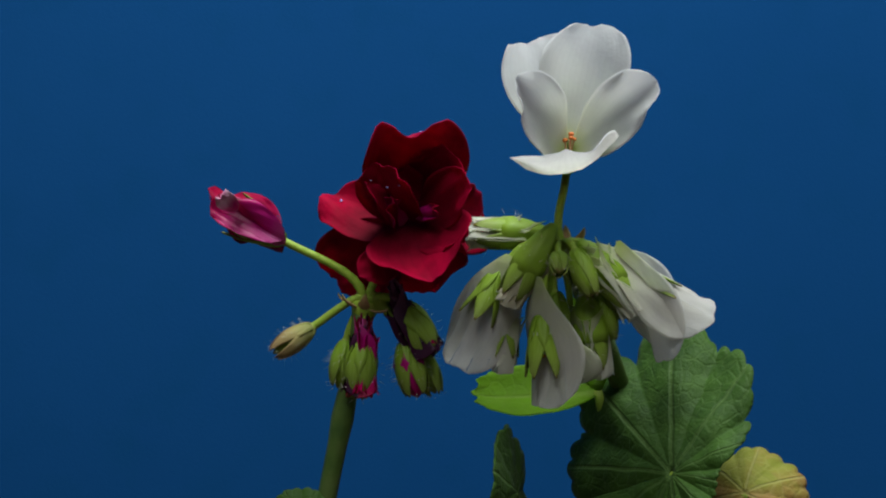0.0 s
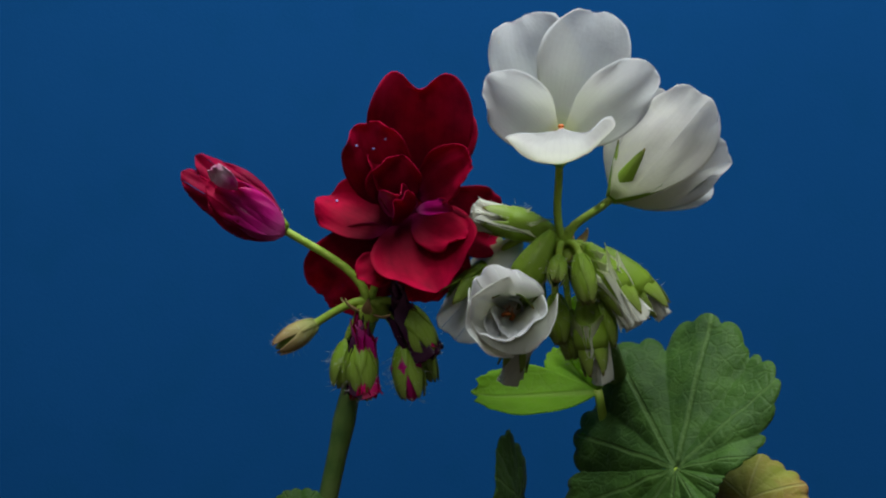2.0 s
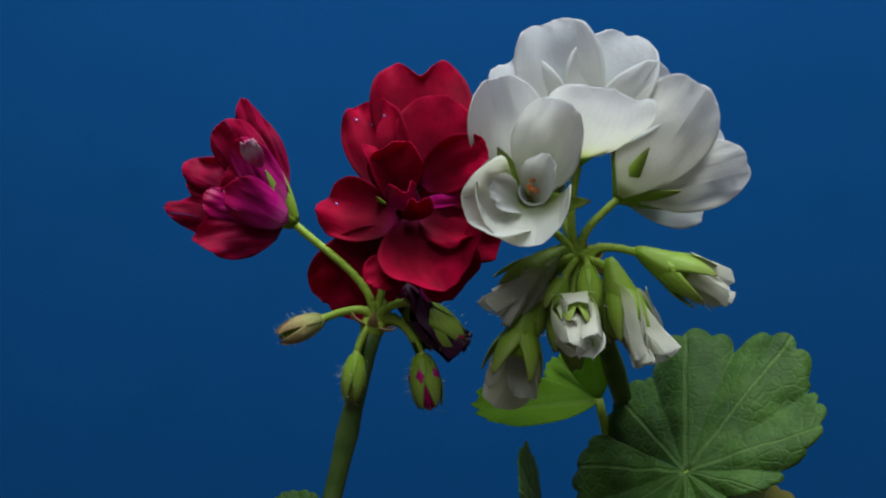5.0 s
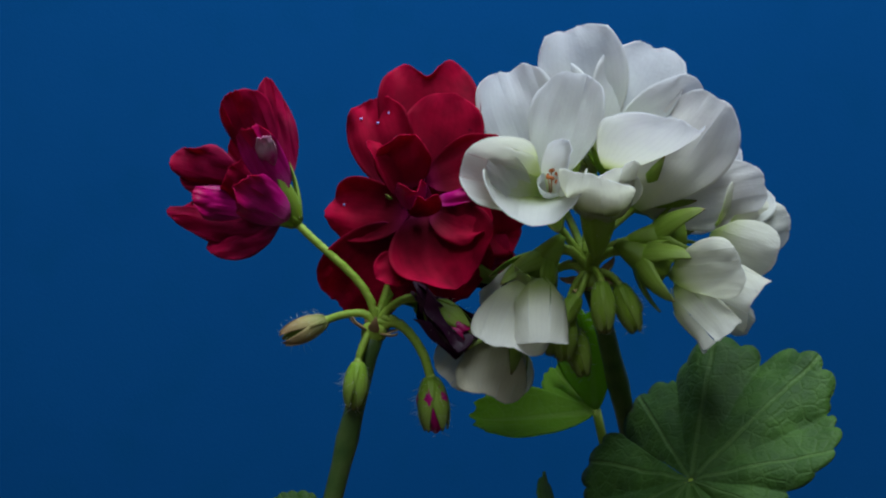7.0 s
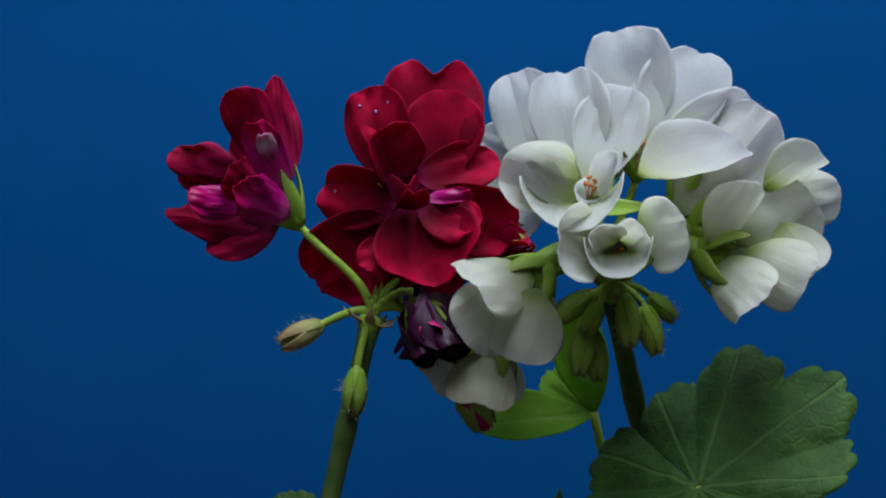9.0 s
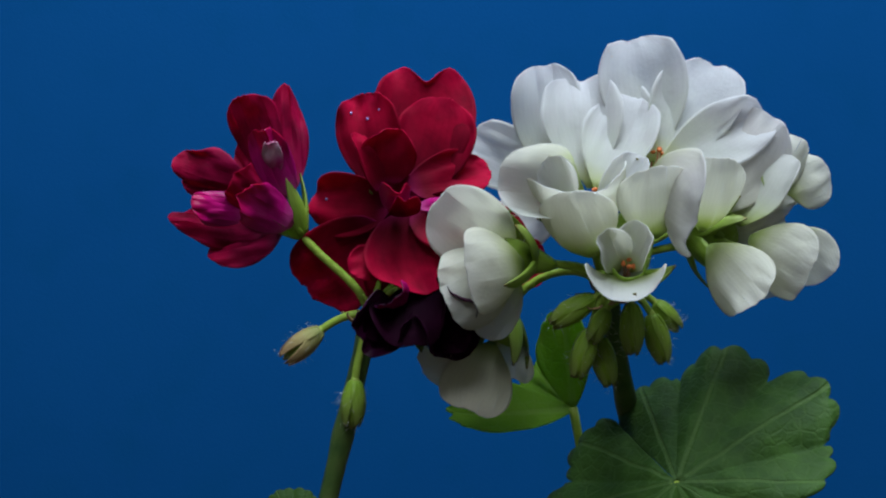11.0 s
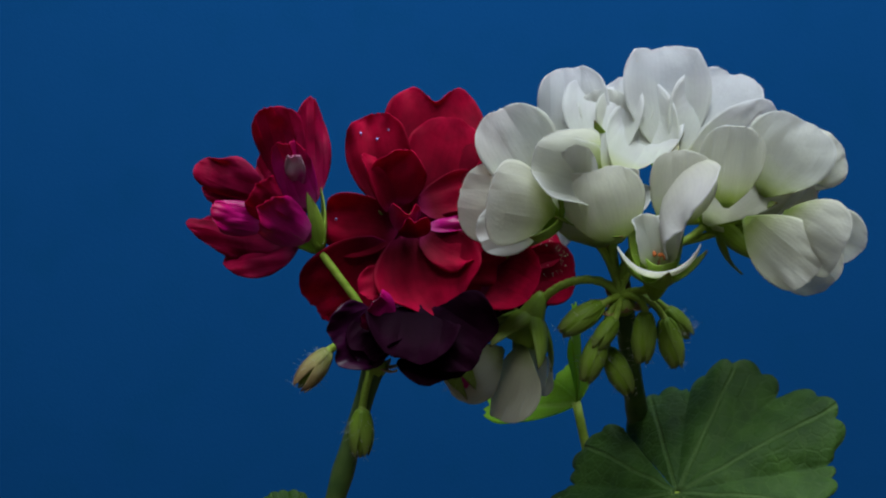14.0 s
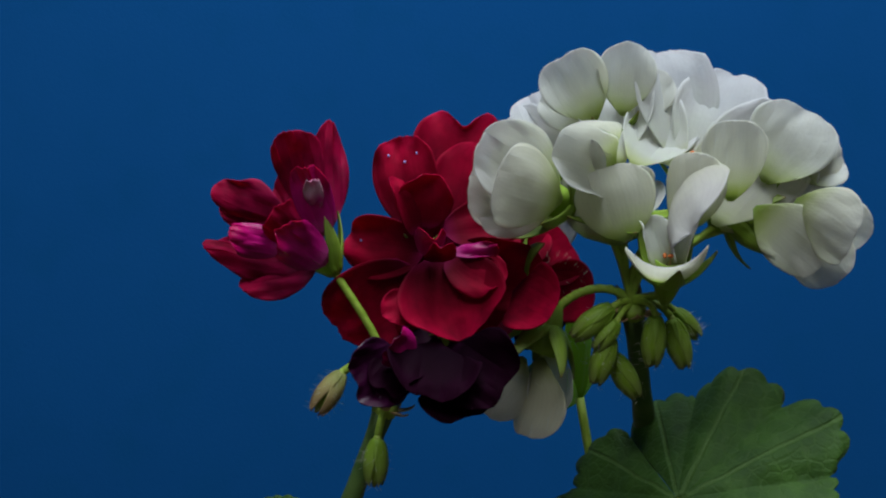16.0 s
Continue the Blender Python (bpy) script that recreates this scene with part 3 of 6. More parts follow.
ROOM = 1.3
box("ground", (2 * ROOM, 2 * ROOM, 0.05), (0, 0, -0.025), SOIL, "dark soil below the plants")
box("backdrop", (1.5, 0.006, 1.2), (0, 0.36, 0.6), PAPER, "matt deep blue paper backdrop behind the flowers")
box("wall_north", (2 * ROOM, 0.1, 2.0), (0, ROOM + 0.05, 1.0), PLASTER, "plain grey wall behind the backdrop")
box("wall_south", (2 * ROOM, 0.1, 2.0), (0, -ROOM - 0.05, 1.0), PLASTER, "plain grey wall behind the lens")
box("wall_east", (0.1, 2 * ROOM, 2.0), (ROOM + 0.05, 0, 1.0), PLASTER, "plain grey wall at one side")
box("wall_west", (0.1, 2 * ROOM, 2.0), (-ROOM - 0.05, 0, 1.0), PLASTER, "plain grey wall at one side")
box("ceiling", (2 * ROOM + 0.2, 2 * ROOM + 0.2, 0.1), (0, 0, 2.05), PLASTER, "plain grey ceiling")


# ---- stems ----
WHITE_HUB = [(0, 1000, 447, 0, -27.5), (1.5, 1003, 447, 0, -27), (2.9, 1012, 450, 0, -26.5), (4.2, 1028, 464, 0, -24), (6.3, 1036, 488, 0, -20),
             (7.0, 1047, 493, 0, -19.5), (8.0, 1062, 503, 0, -19), (9.0, 1080, 515, 0, -18.5), (11.3, 1074, 525, 0, -16), (12.5, 1086, 527, 0, -15.5),
             (14.5, 1106, 540, 0, -14), (16.0, 1120, 548, 0, -13)]
RED_HUB = [(0, 645, 545, 0, 11.5), (1.5, 648, 550, 0, 12), (3.5, 657, 565, 0, 13), (7.0, 662, 585, 0, 14), (9.0, 655, 570, 0, 13), (11.3, 652, 580, 0, 13.5),
           (12.5, 655, 600, 0, 15), (14.5, 665, 665, 0, 17), (16.0, 681, 722, 0, 20)]


def hub_of(table):
    def hub(t):
        u, v, d, lean = sample(table, t)
        return place(u, v, d)
    return hub


def up_of(table):
    def up(t):
        a = radians(sample(table, t)[3])
        return Vector((math.sin(a), -0.12, math.cos(a))).normalized()
    return up


white_hub, red_hub, white_up, red_up = hub_of(WHITE_HUB), hub_of(RED_HUB), up_of(WHITE_HUB), up_of(RED_HUB)


def stem(name, label, table, radius, length, bend, back):
    root = new(name)
    tagged(root, label, "flower stem", "flower stems")
    pts, rad = [], []
    for i in range(24):
        s = i / 23
        pts.append(Vector((bend * s * s, 0.02 * bend * math.sin(9 * s), -length * s)) * U)
        rad.append((radius * (1 + 0.15 * s) + (4 if i == 0 else 0) + 3 * math.exp(-((s - 0.18) / 0.02) ** 2)) * U)
    part("stalk", tube("stalk", pts, rad, [STEM], 18, 0.08), root)
    part("umbel_base", lathe("umbel_base", [(radius * 0.9, -22), (radius * 1.25, -10), (radius * 1.35, 2), (radius * 1.1, 10), (radius * 0.4, 15)], [STALK], 16, 0.06, 7), root)
    bm = sepal_mesh(38, 20, [BRACT], 0.05, 0.4, 0.5)
    for i in range(7):
        part("bract", bm, root, petal_pose(i * 51.4 + 12, 75 + 20 * math.sin(i * 2.3), 0, radius * 1.1, 0))
    rows = []
    for t in TIMES:
        u, v, d, lean = sample(table, t)
        rows.append((t, Matrix.Translation(place(u, v, d)) @ Matrix.Rotation(radians(lean), 4, "Y") @ Matrix.Rotation(radians(back), 4, "X")))
    key_part(root, rows)
    return root


stem("white_geranium_stem", "thick green flower stem of the white geranium", WHITE_HUB, 18, 1650, -60, 42)
stem("red_geranium_stem", "slender dark green stem of the red geranium", RED_HUB, 17, 1150, 10, 4)

# ---- white flowers ----
W = (WHITE_IN, WHITE_OUT)
C = (YOUNG_IN, CREAM)
Y = (YOUNG_IN, YOUNG_OUT)


def way(length, width, seed, depth, path, cup=0.009, flare=0.1, curl=-0.1, mats=W, claw=1.0, ruffle=0.055, notch=0.02, az=0, crumple=3.8, **kw):
    """A petal led along a path: rows of t, base, tip, side, face, fold in layout steps, or t, fold while it is shut in the bud."""
    path = [r if len(r) in (2, 8) else (*r, 0.0) for r in path]
    turn, lead = (60 if width < 150 else 74) * kw.pop("hand", 1 if seed % 2 else -1), kw.pop("lead", False)
    if any(len(r) == 2 for r in path):
        # late flowers: the petal is set a little further out, clear of the narrow bud
        length, claw = 0.8 * length, kw.pop("base", 1.0)
        path = [r if len(r) == 2 else (r[0], r[1] + 0.12 * (r[3] - r[1]), r[2] + 0.12 * (r[4] - r[2]), *r[3:]) for r in path]
    long_bud = kw.pop("long_bud", True) and all(len(r) == 8 for r in path)
    for i, r in enumerate(path):
        if len(r) == 8 and r[7] >= 0.45:
            t, bu, bv, tu, tv, side, face, _ = r
            if long_bud:
                # in the bud the petal lies across the view, its foot deep in the calyx
                k = length / math.hypot(tu - bu, tv - bv)
                if not lead:
                    tu, tv = bu + 0.78 * (tu - bu), bv + 0.78 * (tv - bv)
                path[i] = (t, tu - k * (tu - bu), tv - k * (tv - bv), tu, tv, "lead" if lead else "back", face + (0.8 if lead else 1) * turn, 0.04)
                continue
            path[i] = (t, bu, bv, tu, tv, side, face + 0.75 * turn, 0.06) if lead else (t, bu, bv, bu + 0.72 * (tu - bu), bv + 0.72 * (tv - bv), 1, face + turn, 0.1)
    shape = (cup, flare, curl, ruffle, notch, seed, kw.pop("point", 0.0), 1.6, kw.pop("crease", 0.0), kw.pop("roll", 0.0), claw)
    if any(r[-1] for r in path):
        me = rolled_petal(length, width, mats, *shape, crumple=crumple)
    else:
        me = petal_mesh(length, width, mats, *shape, crumple=crumple)
    return dict(mesh=me, path=path, depth=depth, span=chord(length, flare, curl), len=length, az=az, **kw)


CALYX = lathe("calyx_cup", [(7, -40), (13, -28), (20, -8), (27, 16), (31, 40), (29.5, 60), (27, 61), (26, 40), (18, 6), (8, -20)], [SEPAL], 20, 0.05)
THROAT = lathe("throat", [(5, 3), (15, 13), (23, 28), (27, 46), (25.5, 47), (20, 30), (11, 18), (3, 14)], [WHITE_IN], 18)
GW = "flowers of the white umbel"

flower("geranium_flower", "fully open pure white geranium flower on a tall stalk", GW,
       [(0, 1003, 303, 10, 2, 28, 0, 0.78), (0.8, 998, 300, 10, 0, 28, 0, 0.84), (1.5, 995, 296, 10, 0, 28, 0, 0.9), (2.0, 990, 290, 10, -2, 26, 0, 0.94),
        (2.5, 985, 284, 10, -2, 22, 0, 0.97), (3.0, 985, 277, 10, 0, 16, 0, 1.0), (3.5, 985, 278, 10, 0, 12, 0, 1.0), (4.2, 1006, 280, 10, 6, 12, 0, 1.0),
        (6.3, 1052, 302, 40, 12, 14, 0, 1.0), (7.0, 1070, 306, 40, 12, 14, 0, 1.0), (8.0, 1090, 312, 40, 12, 14, 0, 1.0), (9.0, 1125, 318, 40, 12, 14, 0, 1.0),
        (11.3, 1152, 330, 40, 12, 14, 0, 1.0), (12.5, 1175, 332, 40, 12, 14, 0, 1.0), (14.5, 1195, 335, 40, 12, 14, 0, 1.0), (16, 1208, 336, 40, 12, 14, 0, 1.0)],
       white_hub, white_up,
       [way(244, 168, 1, 45, [(0, 1000, 262, 945, 64, 1, 8), (1.5, 995, 255, 925, 32, 1, 5), (2.5, 985, 240, 918, 22, 1, 3), (3.5, 985, 262, 905, 35, 1, 3), (4.2, 1008, 262, 950, 32, 1, 3),
                              (6.5, 1045, 262, 990, 44, 1, 6), (9.2, 1140, 270, 1106, 46, 1, 6), (12.5, 1180, 290, 1150, 70, 1, 6), (14, 1190, 292, 1168, 78, 1, 14), (16, 1210, 298, 1178, 84, 1, 25)], cup=0.006, curl=-0.25),
        way(244, 170, 2, 25, [(0, 1005, 262, 1055, 40, 1, -5), (1.5, 1000, 255, 1065, 17, 1, -5), (2.5, 990, 240, 1065, 17, 1, -5), (3.5, 990, 262, 1045, 34, 1, -5), (4.2, 1010, 262, 1095, 47, 1, -5),
                              (6.5, 1050, 270, 1148, 78, 1, -8), (9.2, 1150, 285, 1255, 90, 1, -8), (12.5, 1190, 300, 1298, 125, 1, -8), (16, 1215, 310, 1308, 128, 1, -8)], cup=0.007, curl=-0.2),
        way(222, 130, 3, 12, [(0, 1003, 276, 915, 146, -1, 40), (1.0, 998, 272, 872, 156, -1, 22), (2.5, 985, 250, 850, 132, -1, 15), (3.5, 985, 262, 822, 130, 1, 10), (4.2, 1005, 262, 862, 115, 1, 10),
                              (6.5, 1040, 262, 925, 112, 1, 10), (9.2, 1140, 270, 1042, 132, 1, 10), (12.5, 1180, 290, 1082, 145, 1, 10), (16, 1205, 300, 1120, 150, 1, 10)], cup=0.011, flare=0.15),
        way(228, 130, 8, 2, [(0, 1010, 276, 1162, 148, -1, -28), (1.0, 1000, 272, 1170, 143, -1, -24), (2.5, 990, 250, 1158, 112, -1, -15), (3.5, 990, 262, 1132, 88, 1, -10), (4.2, 1010, 262, 1172, 115, 1, -10),
                             (6.5, 1050, 270, 1238, 155, 1, -15), (9.2, 1150, 285, 1350, 190, 1, -10), (12.5, 1190, 300, 1385, 208, 1, -10), (16, 1215, 310, 1397, 204, 1, -10)], cup=0.011, flare=0.15),
        way(212, 212, 7, -6, [(0, 1003, 304, 1005, 274, -1, 197), (1.5, 998, 298, 1000, 264, -1, 197), (2.0, 992, 290, 998, 236, -1, 195), (2.5, 985, 280, 1000, 200, -1, 188), (3.0, 985, 272, 1005, 160, -1, 185),
                              (3.5, 985, 272, 1005, 136, -1, 182), (4.2, 1008, 276, 1035, 142, -1, 182), (6.5, 1062, 290, 1186, 210, -1, 236), (7.5, 1085, 308, 1236, 230, -1, 238), (9.2, 1135, 312, 1322, 256, -1, 238),
                              (11.5, 1160, 300, 1172, 392, -1, 236), (12.5, 1178, 296, 1186, 400, -1, 236), (16, 1208, 306, 1216, 412, -1, 236)], ruffle=0.08, cup=0.0085, flare=0.2, curl=0.3)],
       stamens=5, sepal=(84, 26, SEPAL), sepal_open=(60, 50), sepal_bend=0.1)

flower("geranium_flower", "white geranium flower swinging up from a drooping bud", GW,
       [(0, 1105, 470, -20, 134, 0, 10, 0.14), (0.4, 1104, 466, -20, 130, 0, 10, 0.15), (0.8, 1096, 442, -10, 112, 0, 10, 0.25), (1.2, 1090, 402, 0, 88, 0, 10, 0.4), (1.5, 1092, 384, 0, 68, 0, 10, 0.52),
        (2.0, 1082, 352, 10, 48, -12, 10, 0.62), (2.5, 1068, 345, 10, 43, -15, 10, 0.72), (3.0, 1070, 338, 10, 43, -18, 10, 0.8), (3.5, 1075, 338, 10, 46, -18, 10, 0.86),
        (4.2, 1084, 345, 10, 50, -18, 10, 0.9), (6.3, 1110, 364, 20, 45, -20, 10, 1.0), (7.0, 1122, 368, 20, 48, -20, 10, 1.0), (8.0, 1150, 376, 20, 50, -20, 10, 1.0),
        (9.0, 1190, 380, 20, 50, -20, 10, 1.0), (11.3, 1215, 392, 40, 48, -20, 10, 1.0), (12.5, 1228, 398, 40, 46, -20, 10, 1.0), (16, 1262, 402, 40, 46, -20, 10, 1.0)],
       white_hub, white_up,
       [way(248, 172, 12, -16, [(0, 1112, 468, 1268, 560, -1, 180, 0.55), (1.0, 1100, 428, 1326, 478, 1, 180, 0.45), (1.5, 1096, 385, 1290, 252, 1, 152, 0.14), (2.0, 1085, 350, 1245, 162, 1, 160, 0.04), (2.5, 1075, 340, 1215, 122, 1, 175, 0),
                              (3.5, 1080, 335, 1222, 122, 1, 175), (4.2, 1090, 340, 1238, 122, 1, 175), (6.5, 1115, 362, 1268, 140, 1, 165), (7.5, 1140, 380, 1312, 160, 1, 165), (9.2, 1200, 380, 1362, 190, 1, 165), (12.5, 1230, 396, 1374, 212, 1, 165)], lead=True, cup=0.007, curl=-0.2),
        way(232, 132, 13, 4, [(0, 1112, 470, 1180, 642, -1, 180, 0.55), (1.0, 1098, 430, 1262, 585, -1, 180, 0.45), (1.5, 1098, 388, 1322, 372, -1, 208, 0.14), (2.0, 1088, 355, 1292, 268, 1, 195, 0.04), (2.5, 1078, 332, 1272, 248, 1, 180, 0),
                                (3.5, 1085, 332, 1294, 262, 1, 178), (4.2, 1095, 335, 1320, 278, 1, 178), (6.5, 1120, 358, 1345, 305, 1, 178), (7.5, 1145, 385, 1380, 345, 1, 178), (9.2, 1205, 385, 1400, 305, 1, 178)], lead=True, cup=0.007, curl=-0.2),
        way(226, 125, 14, 30, [(0, 1112, 465, 1230, 600, 1, 180, 0.6), (1.0, 1100, 428, 1310, 535, 1, 180, 0.5), (1.5, 1100, 385, 1312, 310, 1, 200, 0.05), (2.0, 1085, 350, 1165, 152, 1, 180, 0.04), (2.5, 1075, 335, 1148, 125, 1, 180, 0),
                               (3.5, 1080, 330, 1138, 110, 1, 180), (6.5, 1115, 360, 1200, 150, 1, 180), (9.2, 1200, 380, 1290, 190, 1, 180)], cup=0.008),
        way(215, 150, 15, 40, [(0, 1112, 468, 1225, 600, 1, 0, 0.7), (1.5, 1100, 386, 1312, 318, 1, 40, 0.05), (2.5, 1080, 340, 1235, 190, 1, 0, 0), (9.2, 1205, 382, 1385, 240, 1, 0)], cup=0.009),
        way(205, 140, 16, 40, [(0, 1112, 468, 1200, 610, 1, 0, 0.7), (1.5, 1100, 388, 1300, 345, 1, -40, 0.05), (2.5, 1080, 342, 1225, 320, 1, 0, 0), (9.2, 1205, 385, 1360, 350, 1, 0)], cup=0.009)],
       sepal=(108, 34, SEPAL), sepal_open=(22, 52), sepal_bend=0.25, hair=30)

flower("geranium_flower", "white geranium flower turned away behind its neighbours", GW,
       [(0, 885, 482, -10, 207, 0, 40, 0.12), (0.8, 887, 482, -10, 206, 0, 40, 0.12), (1.5, 878, 484, -10, 208, 0, 40, 0.14), (2.0, 862, 470, 60, 220, 0, 40, 0.18), (2.3, 850, 430, 120, 262, -10, 40, 0.35),
        (2.6, 905, 340, 130, 318, -20, 40, 0.5), (2.9, 935, 334, 130, 324, -20, 40, 0.6), (3.5, 938, 334, 130, 325, -20, 40, 0.7), (4.2, 955, 330, 130, 328, -20, 40, 0.8),
        (6.3, 975, 330, 135, 335, -15, 40, 0.9), (7.0, 975, 326, 135, 333, -10, 40, 0.95), (8.0, 962, 322, 140, 324, 18, 40, 1.0), (9.0, 965, 322, 140, 320, 28, 40, 1.0),
        (11.3, 985, 322, 140, 320, 30, 40, 1.0), (12.5, 1000, 320, 140, 320, 30, 40, 1.0), (14.5, 1020, 318, 140, 322, 28, 40, 1.0), (16, 1025, 322, 140, 325, 28, 40, 1.0)],
       white_hub, white_up,
       [way(224, 142, 17, 115, [(0, 884, 490, 810, 656, -1, 180, 0.5), (1.5, 880, 490, 812, 660, -1, 180, 0.5), (2.0, 870, 490, 790, 600, -1, 180, 0.5), (2.9, 934, 332, 838, 182, 1, 180, 0.1), (3.5, 936, 335, 842, 160, 1, 180, 0), (4.2, 950, 332, 858, 146, 1, 180),
                                (6.5, 965, 325, 900, 150, 1, 60), (8.0, 960, 322, 900, 128, 1, 0), (9.2, 965, 322, 918, 120, 1, 0), (11.5, 985, 322, 975, 108, 1, 0), (12.5, 1000, 322, 1002, 108, 1, 0), (14, 1020, 322, 1012, 113, 1, 0), (15, 1022, 326, 980, 135, 1, 0), (16, 1020, 332, 945, 156, 1, 0)], lead=True, hand=0.35, cup=0.009, curl=-0.2),
        way(205, 130, 18, 105, [(0, 888, 490, 832, 660, -1, 180, 0.6), (1.5, 884, 490, 838, 662, -1, 180, 0.6), (2.0, 875, 490, 838, 630, -1, 180, 0.5), (2.9, 934, 334, 798, 252, -1, 180, 0.1), (3.5, 936, 337, 792, 258, -1, 180, 0), (4.2, 950, 334, 800, 242, -1, 180),
                                (6.5, 965, 330, 840, 250, 1, 60), (8.0, 960, 325, 835, 258, 1, 0), (9.2, 965, 325, 830, 252, 1, 0), (11.5, 985, 325, 826, 245, 1, 0), (12.5, 1000, 315, 858, 225, 1, 0), (14, 1020, 312, 925, 225, 1, 0), (16, 1020, 315, 892, 208, 1, 0)], hand=1, cup=0.009),
        way(190, 120, 19, 120, [(0, 880, 500, 815, 655, 1, 180, 0.6), (2.0, 870, 490, 820, 610, 1, 180, 0.6), (2.9, 934, 334, 850, 290, 1, 180, 0.1), (6.5, 965, 330, 880, 330, 1, 60, 0), (8.0, 960, 330, 885, 380, 1, 0), (9.2, 965, 330, 885, 398, 1, 0), (12.5, 1000, 335, 930, 425, 1, 0)], hand=1, cup=0.009),
        way(205, 140, 20, 140, [(0, 880, 500, 830, 650, 1, 180, 0.7), (2.0, 870, 490, 840, 600, 1, 180, 0.7), (2.9, 934, 332, 905, 180, 1, 0, 0.2), (9.2, 965, 322, 1005, 145, 1, 0, 0), (16, 1020, 325, 1050, 150, 1, 0)], hand=1, cup=0.009)],
       sepal=(100, 44, SEPAL), sepal_open=(22, 58), sepal_bend=0.4, hair=30)

